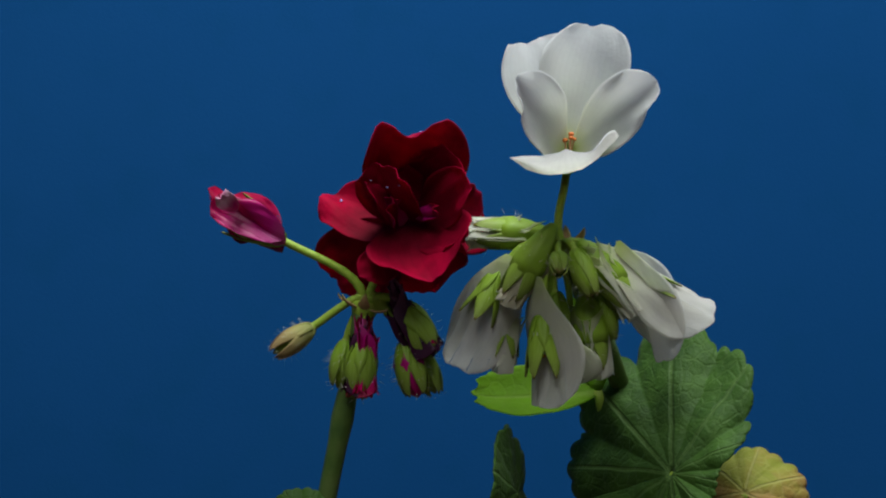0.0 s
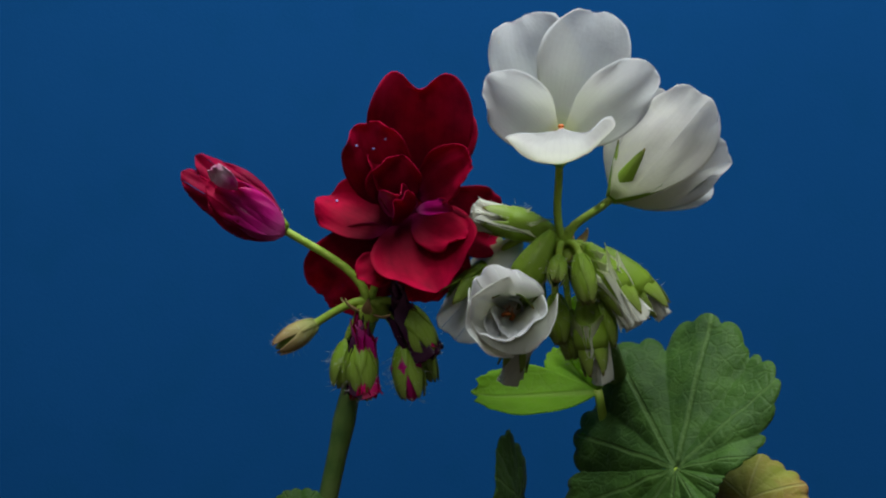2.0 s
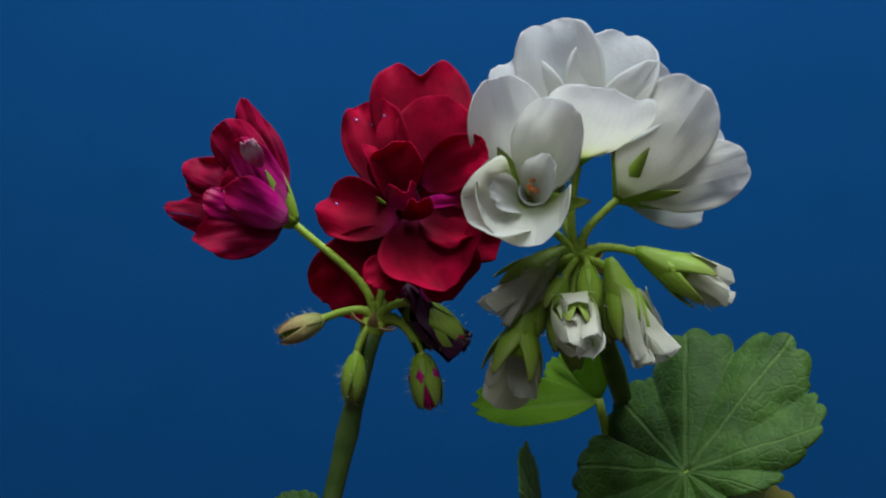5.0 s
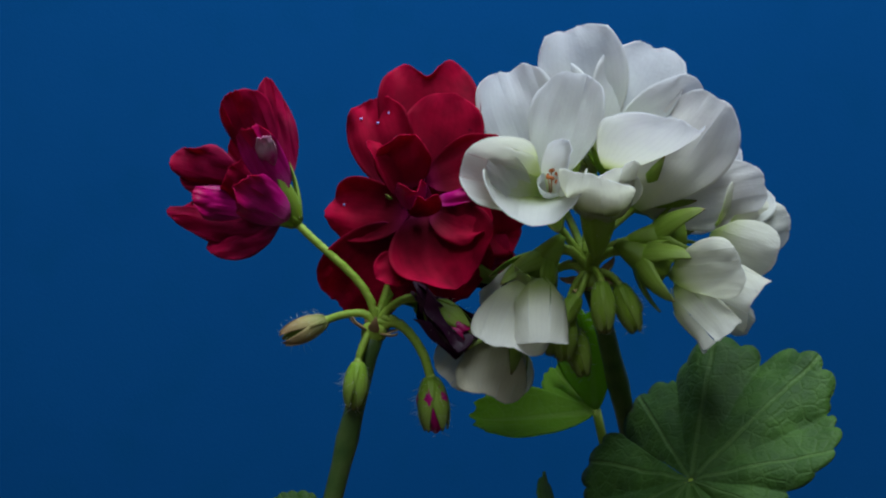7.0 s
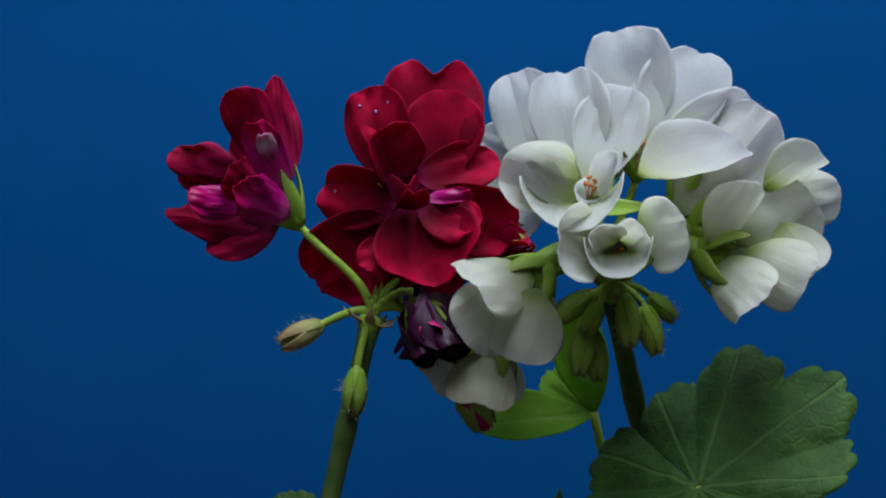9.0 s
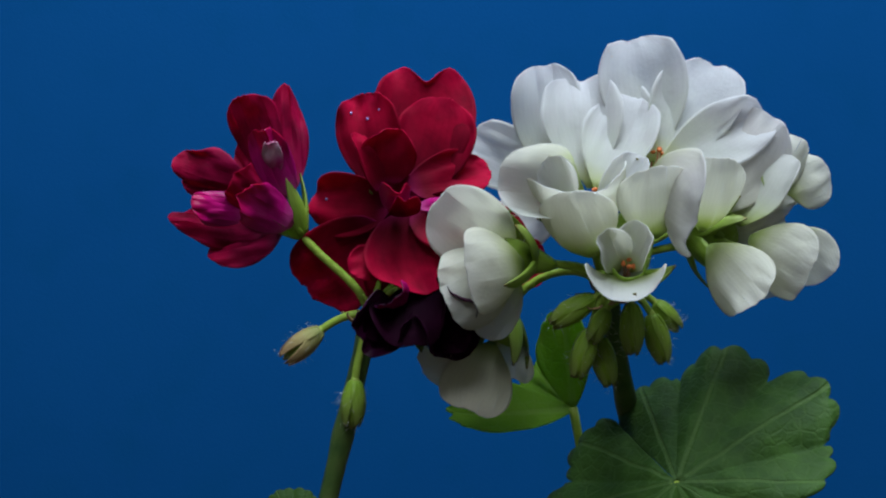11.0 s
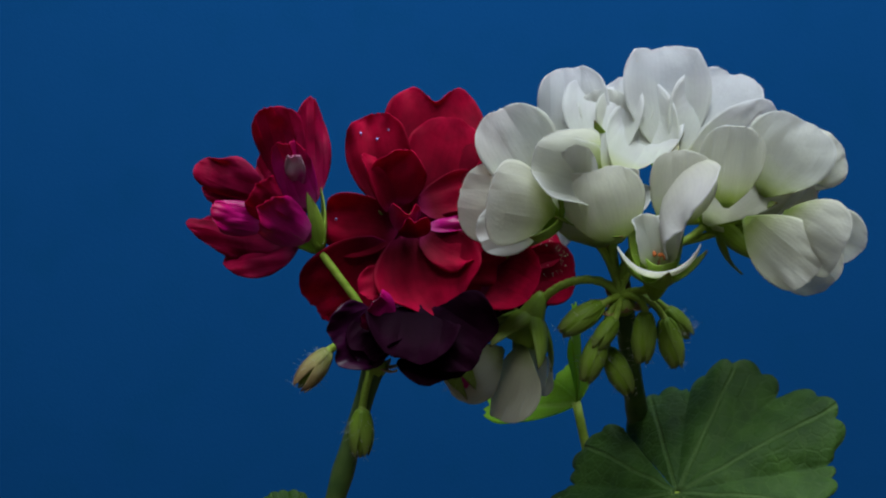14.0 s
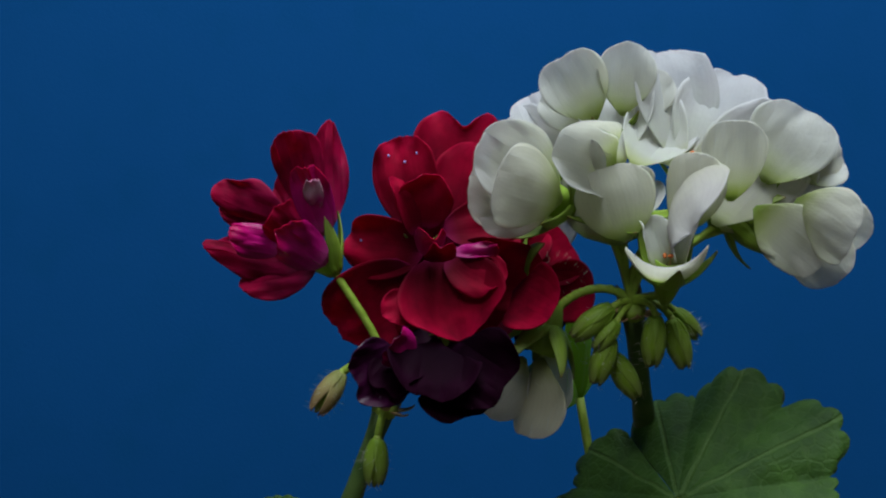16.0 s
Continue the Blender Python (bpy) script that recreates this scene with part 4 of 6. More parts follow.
flower("geranium_flower", "white geranium flower opening like a small rose", GW,
       [(0, 960, 560, -50, 178, 0, 0, 0.05), (0.8, 963, 575, -50, 180, 0, 0, 0.08), (1.2, 945, 565, -55, 188, 5, 0, 0.1), (1.5, 928, 555, -60, 196, 15, 0, 0.14), (1.8, 910, 545, -50, 200, 40, 0, 0.18), (2.0, 905, 530, -20, 196, 62, 0, 0.3),
        (2.5, 918, 445, 0, 185, 95, 0, 0.42), (3.0, 925, 412, -10, 180, 95, 0, 0.46), (3.5, 905, 440, -15, 178, 96, 0, 0.55), (4.2, 930, 372, -20, 180, 105, 0, 0.68),
        (6.3, 958, 352, -30, 180, 128, 0, 0.95), (7.0, 975, 354, -30, 180, 128, 0, 0.97), (8.0, 1004, 358, -30, 180, 128, 0, 1.0), (9.0, 1040, 366, -30, 180, 128, 0, 1.0),
        (11.3, 1052, 396, -20, 180, 140, 0, 1.0), (12.5, 1062, 398, -20, 180, 148, 0, 1.0), (14.5, 1088, 400, -20, 178, 150, 0, 1.0), (16, 1104, 394, -20, 176, 150, 0, 1.0)],
       white_hub, white_up,
       [way(234, 158, 21, 12, [(0, 956, 560, 960, 724, -1, 180, 0.6), (1.0, 958, 575, 946, 756, -1, 180, 0.6), (1.5, 925, 560, 930, 735, -1, 180, 0.6), (2.0, 905, 560, 860, 486, -1, 0, 0.06), (2.5, 912, 440, 885, 358, -1, 0, 0.06), (3.0, 910, 412, 892, 336, -1, 0, 0.06), (3.5, 888, 440, 872, 366, -1, 0, 0.06),
                                (4.2, 918, 370, 882, 232, -1, 0, 0.06), (6.5, 950, 322, 893, 122, 1, 0, 0), (7.0, 965, 324, 892, 119, 1, 0), (9.2, 1035, 335, 1000, 122, 1, 0), (12.5, 1055, 312, 1045, 130, 1, 0), (16, 1100, 290, 1082, 136, 1, 0)], lead=True, claw=1.35, hand=0.8, cup=0.008, flare=0.1, curl=-0.2),
        way(214, 142, 22, -25, [(0, 962, 560, 990, 690, 1, 180, 0.7), (1.0, 965, 575, 990, 750, 1, 180, 0.7), (1.5, 935, 560, 968, 715, 1, 180, 0.7), (2.0, 905, 560, 930, 600, -1, 0, 0.06), (2.5, 912, 440, 968, 392, -1, 0, 0.06), (3.0, 913, 405, 972, 350, -1, 0, 0.06), (3.5, 888, 440, 968, 420, -1, 0, 0.06),
                                (4.2, 918, 370, 985, 292, -1, 0, 0.06), (6.5, 955, 327, 1012, 133, 1, -12, 0), (7.0, 970, 330, 1027, 131, 1, -12), (9.2, 1045, 338, 1110, 160, 1, -12), (12.5, 1070, 312, 1138, 178, 1, -12), (16, 1120, 292, 1192, 205, 1, -12)], hand=1, cup=0.009),
        way(172, 180, 23, -35, [(0, 960, 585, 950, 690, -1, 180, 0.7), (1.5, 925, 560, 905, 700, -1, 180, 0.7), (2.0, 890, 560, 830, 560, -1, 0, 0.06), (2.5, 912, 440, 848, 490, -1, 0, 0.06), (3.0, 913, 405, 848, 472, -1, 0, 0.06), (3.5, 888, 435, 815, 502, -1, 0, 0.06),
                                (4.2, 918, 370, 838, 430, -1, 0, 0.06), (6.5, 945, 335, 812, 290, -1, 10, 0.1), (7.0, 960, 338, 818, 290, -1, 10, 0.1), (9.2, 1030, 345, 888, 300, -1, 10, 0.1), (11.5, 1035, 335, 882, 312, -1, 10, 0.1), (12.5, 1045, 320, 912, 296, -1, 10, 0.1), (16, 1090, 300, 985, 255, -1, 10, 0.1)], mats=Y, hand=1, cup=0.011, flare=0.1),
        way(140, 240, 24, -45, [(0, 965, 580, 970, 680, -1, 180, 0.85), (1.5, 925, 560, 915, 690, -1, 180, 0.85), (2.0, 905, 560, 900, 620, -1, 0, 0.06), (2.5, 912, 440, 908, 520, -1, 0, 0.06), (3.0, 913, 405, 905, 500, -1, 0, 0.06), (3.5, 888, 435, 890, 542, -1, 0, 0.06),
                                (4.2, 918, 370, 912, 470, -1, 0, 0.06), (6.5, 940, 345, 930, 390, -1, 8, 0), (7.0, 950, 348, 943, 392, -1, 8), (9.2, 1018, 358, 1012, 404, -1, 8), (11.5, 1042, 425, 1036, 318, -1, 192), (12.5, 1042, 434, 1036, 306, -1, 192), (15, 1080, 438, 1076, 300, -1, 192), (16, 1092, 434, 1088, 292, -1, 192)], mats=Y, hand=1, cup=0.0115, flare=0.1, claw=0.6),
        way(130, 84, 25, -38, [(0, 962, 580, 965, 670, -1, 180, 0.7), (1.5, 925, 560, 920, 680, -1, 180, 0.7), (2.0, 905, 560, 890, 590, -1, 0, 0.06), (2.5, 915, 440, 955, 415, -1, 0, 0.06), (3.0, 915, 405, 955, 375, -1, 0, 0.06), (3.5, 895, 435, 940, 385, -1, 0, 0.06),
                               (4.2, 922, 370, 965, 320, -1, 0, 0.06), (6.5, 955, 342, 1006, 256, -1, -45, 0.04), (7.0, 968, 346, 1012, 258, -1, -45, 0.04), (9.2, 1052, 355, 1098, 284, -1, -45, 0.04), (12.5, 1078, 385, 1104, 322, 1, 0, 0.04), (16, 1128, 382, 1146, 322, 1, 0, 0.04)], hand=1, cup=0.02, claw=0.7),
        way(120, 80, 26, -40, [(0, 962, 580, 960, 670, 1, 180, 0.7), (1.5, 925, 560, 910, 680, 1, 180, 0.7), (2.0, 905, 560, 870, 600, -1, 0, 0.06), (2.5, 915, 440, 880, 440, -1, 0, 0.06), (3.0, 915, 405, 875, 420, -1, 0, 0.06), (3.5, 895, 435, 850, 455, -1, 0, 0.06),
                               (4.2, 922, 370, 880, 390, -1, 0, 0.06), (6.5, 930, 355, 852, 288, -1, 30, 0.04), (7.0, 938, 358, 862, 284, -1, 30, 0.04), (9.2, 1005, 365, 928, 294, -1, 30, 0.04), (12.5, 1008, 362, 1000, 262, -1, 10, 0.04), (16, 1038, 350, 1030, 245, -1, 10, 0.04)], hand=1, cup=0.02, claw=0.7)],
       stamens=5, core=THROAT, sepal=(112, 46, SEPAL), sepal_open=(28, 84), sepal_bend=0.6)

flower("geranium_flower", "white geranium flower rising last behind the umbel", GW,
       [(0, 898, 545, 10, 184, 0, 0, 0.0), (0.8, 905, 550, 10, 182, 0, 0, 0.0), (1.5, 930, 560, 20, 190, 0, 0, 0.0), (2.0, 930, 570, 20, 196, 0, 0, 0.02), (2.5, 872, 520, 30, 196, 0, 0, 0.04), (2.9, 872, 485, 40, 206, 0, 0, 0.05),
        (3.2, 850, 470, 80, 230, 0, 0, 0.06), (3.8, 900, 400, 110, 300, 0, 0, 0.12), (4.4, 960, 340, 120, 345, 0, 0, 0.3), (6.3, 1010, 300, 130, 352, 0, 0, 0.7), (9.0, 1060, 290, 130, 0, 0, 0, 0.95),
        (11.3, 1062, 300, 130, 0, 0, 0, 1.0), (12.5, 1078, 288, 130, 0, 0, 0, 1.0), (14.0, 1088, 275, 120, 357, 0, 0, 1.0), (15.0, 1087, 264, 110, 354, 5, 0, 1.0), (16, 1085, 258, 110, 353, 8, 0, 1.0)],
       white_hub, white_up,
       [way(172, 142, 28, 75, [(2.9, 0.9), (9.0, 1070, 330, 1050, 258, 1, 0, 0.06), (12.5, 1090, 330, 1080, 240, 1, 0, 0.06), (14, 1090, 285, 1080, 160, 1, 0, 0.05), (15, 1075, 255, 1010, 104, 1, 0, 0.03), (16, 1062, 232, 988, 92, 1, 0, 0)], mats=Y, cup=0.012, flare=0.2, curl=-0.3, notch=0.06, az=0),
        way(170, 118, 29, 65, [(2.9, 0.9), (9.0, 1075, 330, 1080, 258, 1, 0, 0.06), (12.5, 1095, 330, 1110, 240, 1, 0, 0.06), (14, 1095, 285, 1108, 160, 1, 0, 0.05), (15, 1098, 250, 1110, 82, 1, 0, 0.03), (16, 1100, 225, 1116, 60, 1, 0, 0)], mats=Y, cup=0.012, flare=0.2, curl=-0.3, point=0.4, az=72),
        way(155, 112, 30, 85, [(2.9, 0.9), (9.0, 1070, 330, 1040, 258, 1, 0, 0.06), (12.5, 1085, 330, 1060, 240, 1, 0, 0.06), (14, 1085, 285, 1060, 160, 1, 0, 0.05), (16, 1062, 245, 972, 152, 1, 0, 0)], mats=Y, cup=0.012, az=144),
        way(150, 125, 33, 95, [(2.9, 0.9), (12.5, 1095, 330, 1130, 240, 1, 0, 0.06), (16, 1105, 235, 1160, 115, 1, 0, 0)], mats=Y, cup=0.012, az=216),
        way(120, 110, 34, 110, [(2.9, 0.9), (12.5, 1085, 330, 1080, 240, 1, 180, 0.06), (16, 1085, 250, 1070, 150, 1, 180, 0)], mats=Y, cup=0.012, az=288)],
       bud=(3, 5, 16), sepal=(92, 36, SEPAL), sepal_open=(26, 60), sepal_bend=0.5)

flower("geranium_flower", "young white geranium flower with a greenish throat", GW,
       [(0, 1040, 545, -20, 172, 0, 0, 0.0), (2.0, 1040, 555, -20, 172, 0, 0, 0.0), (3.5, 1035, 560, -25, 172, 0, 0, 0.0), (4.2, 1008, 560, -30, 178, 0, 0, 0.02), (4.8, 1010, 560, -60, 185, 50, 0, 0.04), (5.4, 1030, 480, -70, 182, 110, 0, 0.06),
        (6.3, 1038, 424, -70, 180, 166, 0, 0.1), (7.0, 1058, 420, -70, 180, 155, 0, 0.14), (7.5, 1052, 432, -70, 180, 135, 0, 0.07), (8.0, 1070, 436, -60, 180, 118, 0, 0.3), (8.5, 1092, 440, -50, 180, 105, 0, 0.4), (9.0, 1092, 462, -50, 180, 100, 0, 0.5),
        (10.2, 1102, 490, -50, 180, 112, 0, 0.85), (11.3, 1108, 505, -60, 180, 128, 0, 1.0), (12.5, 1134, 495, -60, 180, 132, 0, 1.0), (14.5, 1168, 500, -60, 180, 142, 0, 1.0), (16, 1180, 505, -60, 180, 145, 0, 1.0)],
       white_hub, white_up,
       [way(172, 152, 31, -105, [(4.2, 0.9), (6.5, 1046, 398, 1052, 246, -1, 222, 0.04), (7.5, 1048, 408, 968, 416, -1, 15, 0.07), (8.5, 1078, 418, 1000, 414, -1, 15, 0.04), (9.2, 1078, 442, 976, 422, -1, 15, 0.04), (11.5, 1052, 470, 992, 326, -1, 180, 0),
                                 (12.5, 1066, 456, 1018, 302, -1, 180), (14, 1100, 450, 1052, 294, -1, 180), (16, 1116, 446, 1072, 289, -1, 180)], mats=Y, cup=0.01, flare=0.2, curl=0.5, base=0.7, az=215),
        way(172, 135, 32, -85, [(4.2, 0.9), (6.5, 1058, 400, 1076, 252, -1, 138, 0.04), (7.5, 1060, 402, 1128, 392, -1, 0, 0.04), (8.5, 1108, 402, 1206, 388, -1, 0, 0), (9.2, 1118, 432, 1224, 402, -1, 0), (11.5, 1168, 432, 1172, 272, -1, 175),
                                (12.5, 1172, 412, 1182, 243, 1, 172), (14, 1196, 428, 1205, 248, 1, 155), (16, 1216, 432, 1226, 252, 1, 145)], mats=Y, cup=0.008, base=0.7, az=325),
        way(105, 178, 35, -110, [(4.2, 0.9), (6.5, 1050, 405, 1062, 320, 1, 180, 0.1), (7.5, 1048, 412, 1045, 460, -1, 0, 0.09), (8.5, 1098, 418, 1098, 462, -1, 0, 0.09), (9.2, 1093, 442, 1092, 492, -1, 0, 0.09), (11.5, 1112, 490, 1110, 540, -1, 0, 0),
                                 (12.5, 1136, 472, 1136, 514, -1, 0), (14, 1166, 494, 1166, 478, -1, 180), (16, 1180, 506, 1180, 470, -1, 180)], mats=Y, cup=0.014, flare=0.3, base=0.7, az=90),
        way(124, 82, 36, -98, [(4.2, 0.9), (6.5, 1050, 405, 1052, 290, 1, 230, 0.1), (7.5, 1045, 410, 1012, 372, -1, 0, 0.09), (8.5, 1095, 418, 1062, 375, -1, 0, 0.09), (9.2, 1090, 446, 1052, 405, -1, 0, 0.07), (11.5, 1104, 498, 1074, 408, -1, 30, 0.1),
                               (12.5, 1128, 492, 1098, 384, -1, 40, 0.1), (14, 1158, 492, 1130, 380, -1, 40, 0.1), (16, 1174, 496, 1142, 374, -1, 40, 0.1)], mats=Y, cup=0.02, claw=1.15, az=200),
        way(124, 90, 37, -95, [(4.2, 0.9), (6.5, 1052, 405, 1066, 285, 1, 130, 0.1), (7.5, 1055, 410, 1082, 370, -1, 0, 0.09), (8.5, 1102, 418, 1140, 378, -1, 0, 0.09), (9.2, 1097, 446, 1138, 402, -1, 0, 0.07), (11.5, 1116, 498, 1146, 396, -1, -35, 0.1),
                               (12.5, 1142, 488, 1162, 375, -1, -35, 0.1), (14, 1172, 488, 1202, 370, -1, -35, 0.1), (16, 1186, 496, 1224, 370, -1, -35, 0.1)], mats=Y, cup=0.02, claw=1.15, az=330)],
       stamens=4, core=THROAT, bud=(-1, 3, 50), bud_len=130, calyx=CALYX, sepal=(116, 48, SEPAL), sepal_open=(34, 66), sepal_bend=0.95, hair=20)

flower("geranium_flower", "white geranium flower nodding sideways on a curved stalk", GW,
       [(0, 1050, 457, -40, 140, 0, 0, 0.0), (1.5, 1058, 462, -40, 145, 0, 0, 0.0), (2.5, 1066, 472, -40, 152, 0, 0, 0.02), (3.5, 1076, 487, -40, 166, 0, 0, 0.08), (4.2, 1080, 503, -40, 177, 0, 0, 0.15), (6.3, 1112, 466, -30, 124, 0, 0, 0.6),
        (7.0, 1125, 450, -30, 118, 0, 0, 0.72), (7.5, 1138, 450, -30, 116, 0, 0, 0.76), (8.5, 1212, 452, -20, 112, 5, 0, 0.86), (9.2, 1228, 432, -20, 108, 5, 0, 0.9), (11.3, 1215, 412, 40, 104, -8, 0, 1.0), (12.5, 1244, 402, 50, 102, -10, 0, 1.0),
        (14.0, 1270, 394, 50, 100, -10, 0, 1.0), (16, 1284, 384, 50, 100, -10, 0, 1.0)],
       white_hub, white_up,
       [way(190, 122, 56, -48, [(4.3, 1.0), (6.5, 1150, 500, 1292, 502, -1, 190, 0.04), (7.5, 1185, 492, 1342, 458, -1, 195, 0.04), (8.5, 1242, 500, 1350, 376, -1, 215, 0.04), (9.2, 1246, 450, 1318, 298, -1, 228, 0.04),
                                (11.5, 1240, 422, 1268, 270, -1, 185, 0.02), (12.5, 1256, 402, 1284, 241, -1, 185, 0.02), (14, 1282, 388, 1306, 220, -1, 185, 0.02), (16, 1290, 376, 1308, 210, -1, 185, 0.02)], mats=Y, cup=0.012, flare=0.1, curl=0.35, claw=1.15, az=20),
        way(196, 170, 52, -12, [(4.3, 1.0), (6.5, 1180, 490, 1300, 560, -1, 180, 0.4), (7.5, 1230, 480, 1376, 530, -1, 180, 0.09), (8.5, 1270, 460, 1442, 424, -1, 180, 0.07), (9.2, 1290, 440, 1432, 318, -1, 180, 0.04),
                                (11.5, 1300, 412, 1402, 250, 1, 0, 0), (12.5, 1312, 388, 1422, 230, 1, 0), (14, 1337, 366, 1432, 207, 1, 0), (16, 1342, 342, 1432, 192, 1, 0)], mats=Y, cup=0.008, claw=1.15, az=82),
        way(198, 132, 42, -35, [(4.3, 1.0), (6.5, 1170, 500, 1270, 592, -1, 180, 0.4), (7.5, 1200, 500, 1292, 618, -1, 180, 0.09), (8.5, 1240, 480, 1332, 570, -1, 180, 0.07), (9.2, 1250, 440, 1347, 524, -1, 180, 0.04),
                                (11.5, 1246, 418, 1347, 538, -1, 190, 0), (12.5, 1268, 398, 1388, 522, -1, 190), (14, 1300, 372, 1442, 492, -1, 190), (16, 1318, 352, 1464, 474, -1, 190)], mats=Y, cup=0.01, flare=0.1, claw=1.15, az=154),
        way(182, 152, 44, -22, [(4.3, 1.0), (6.5, 1180, 500, 1310, 576, 1, 180, 0.4), (7.5, 1230, 500, 1350, 602, 1, 180, 0.4), (8.5, 1290, 470, 1420, 542, -1, 180, 0.07), (9.2, 1300, 430, 1430, 492, -1, 180, 0.04),
                                (11.5, 1322, 408, 1440, 492, -1, 200, 0), (12.5, 1342, 388, 1462, 482, -1, 200), (14, 1372, 368, 1492, 452, -1, 200), (16, 1392, 348, 1512, 430, -1, 200)], mats=Y, cup=0.011, flare=0.1, curl=0.2, claw=1.15, az=226),
        way(205, 158, 47, 14, [(4.3, 1.0), (6.5, 1170, 490, 1285, 545, 1, 180, 0.09), (9.2, 1262, 430, 1405, 425, 1, 180, 0.04), (11.5, 1240, 405, 1398, 372, 1, 180, 0),
                               (12.5, 1262, 395, 1422, 362, 1, 180), (14, 1290, 378, 1450, 342, 1, 180), (16, 1304, 362, 1466, 326, 1, 180)], mats=Y, cup=0.008, az=340),
        way(150, 124, 45, 10, [(4.3, 1.0), (6.5, 1185, 500, 1300, 580, 1, 180, 0.4), (9.2, 1320, 440, 1400, 512, 1, 180, 0.04), (12.5, 1345, 420, 1442, 530, 1, 180, 0), (16, 1400, 395, 1492, 498, 1, 180)], mats=Y, cup=0.01, claw=1.15, az=298)],
       bud=(-1, 3, 50), bud_len=130, calyx=CALYX, sepal=(116, 48, SEPAL), sepal_open=(36, 74), sepal_bend=0.95, hair=30)

flower("geranium_flower", "white geranium flower with broad cupped petals", GW,
       [(0, 1085, 462, 0, 132, 0, 0, 0.0), (2.0, 1096, 470, 0, 138, 0, 0, 0.0), (3.5, 1102, 476, 0, 158, 0, 0, 0.05), (4.2, 1138, 492, -5, 150, 0, 0, 0.14), (5.2, 1160, 450, -5, 110, 0, 0, 0.32), (6.3, 1142, 404, 0, 78, 0, 0, 0.55),
        (7.0, 1150, 420, 0, 84, 0, 0, 0.68), (7.5, 1165, 428, 0, 86, 0, 0, 0.7), (8.5, 1205, 420, 0, 82, 5, 0, 0.8), (9.2, 1220, 400, 0, 76, 10, 0, 0.9), (11.3, 1245, 424, 50, 68, -5, 0, 1.0), (12.5, 1275, 412, 60, 66, -8, 0, 1.0), (14.0, 1300, 400, 60, 66, -8, 0, 1.0), (16, 1316, 392, 60, 66, -8, 0, 1.0)],
       white_hub, white_up,
       [way(155, 112, 51, -20, [(4.3, 1.0), (6.5, 1205, 388, 1352, 396, -1, 180, 0.09), (7.5, 1282, 425, 1402, 496, -1, 180, 0.07), (8.5, 1335, 392, 1432, 486, -1, 180, 0.07), (9.2, 1372, 382, 1446, 492, -1, 180, 0.04),
                                (11.5, 1382, 390, 1470, 485, 1, 180, 0), (12.5, 1402, 388, 1496, 474, 1, 180), (16, 1440, 368, 1534, 428, 1, 180)], mats=Y, cup=0.01, claw=1.15, az=54),
        way(155, 104, 53, -10, [(4.3, 1.0), (6.5, 1212, 378, 1300, 272, -1, 180, 0.45), (7.5, 1300, 432, 1406, 348, -1, 200, 0.45), (8.5, 1345, 396, 1444, 316, -1, 200, 0.45), (9.2, 1340, 332, 1412, 246, -1, 190, 0.09),
                                (11.5, 1362, 342, 1402, 262, 1, 180, 0.1), (12.5, 1382, 330, 1440, 245, 1, 180, 0), (16, 1400, 300, 1455, 220, 1, 180)], mats=Y, cup=0.011, claw=1.15, az=126),
        way(155, 108, 54, 10, [(4.3, 1.0), (6.5, 1232, 390, 1367, 344, 1, 180, 0.09), (7.5, 1312, 422, 1434, 430, 1, 180, 0.04), (8.5, 1352, 392, 1482, 396, 1, 180, 0.04), (9.2, 1372, 352, 1490, 330, 1, 180, 0),
                               (11.5, 1382, 332, 1475, 298, 1, 180), (12.5, 1392, 322, 1486, 274, 1, 180), (16, 1400, 300, 1490, 262, 1, 180)], mats=Y, cup=0.01, claw=1.15, az=198),
        way(150, 112, 55, 20, [(4.3, 1.0), (6.5, 1222, 382, 1332, 256, 1, 0, 0.09), (7.5, 1300, 425, 1385, 372, 1, 0, 0.09), (9.2, 1352, 362, 1430, 290, 1, 0, 0.04), (16, 1400, 320, 1480, 270, 1, 0, 0)], mats=Y, cup=0.011, claw=1.15, az=270)],
       bud=(-1, 3, 50), bud_len=130, calyx=CALYX, sepal=(116, 48, SEPAL), sepal_open=(36, 74), sepal_bend=0.95, hair=20)

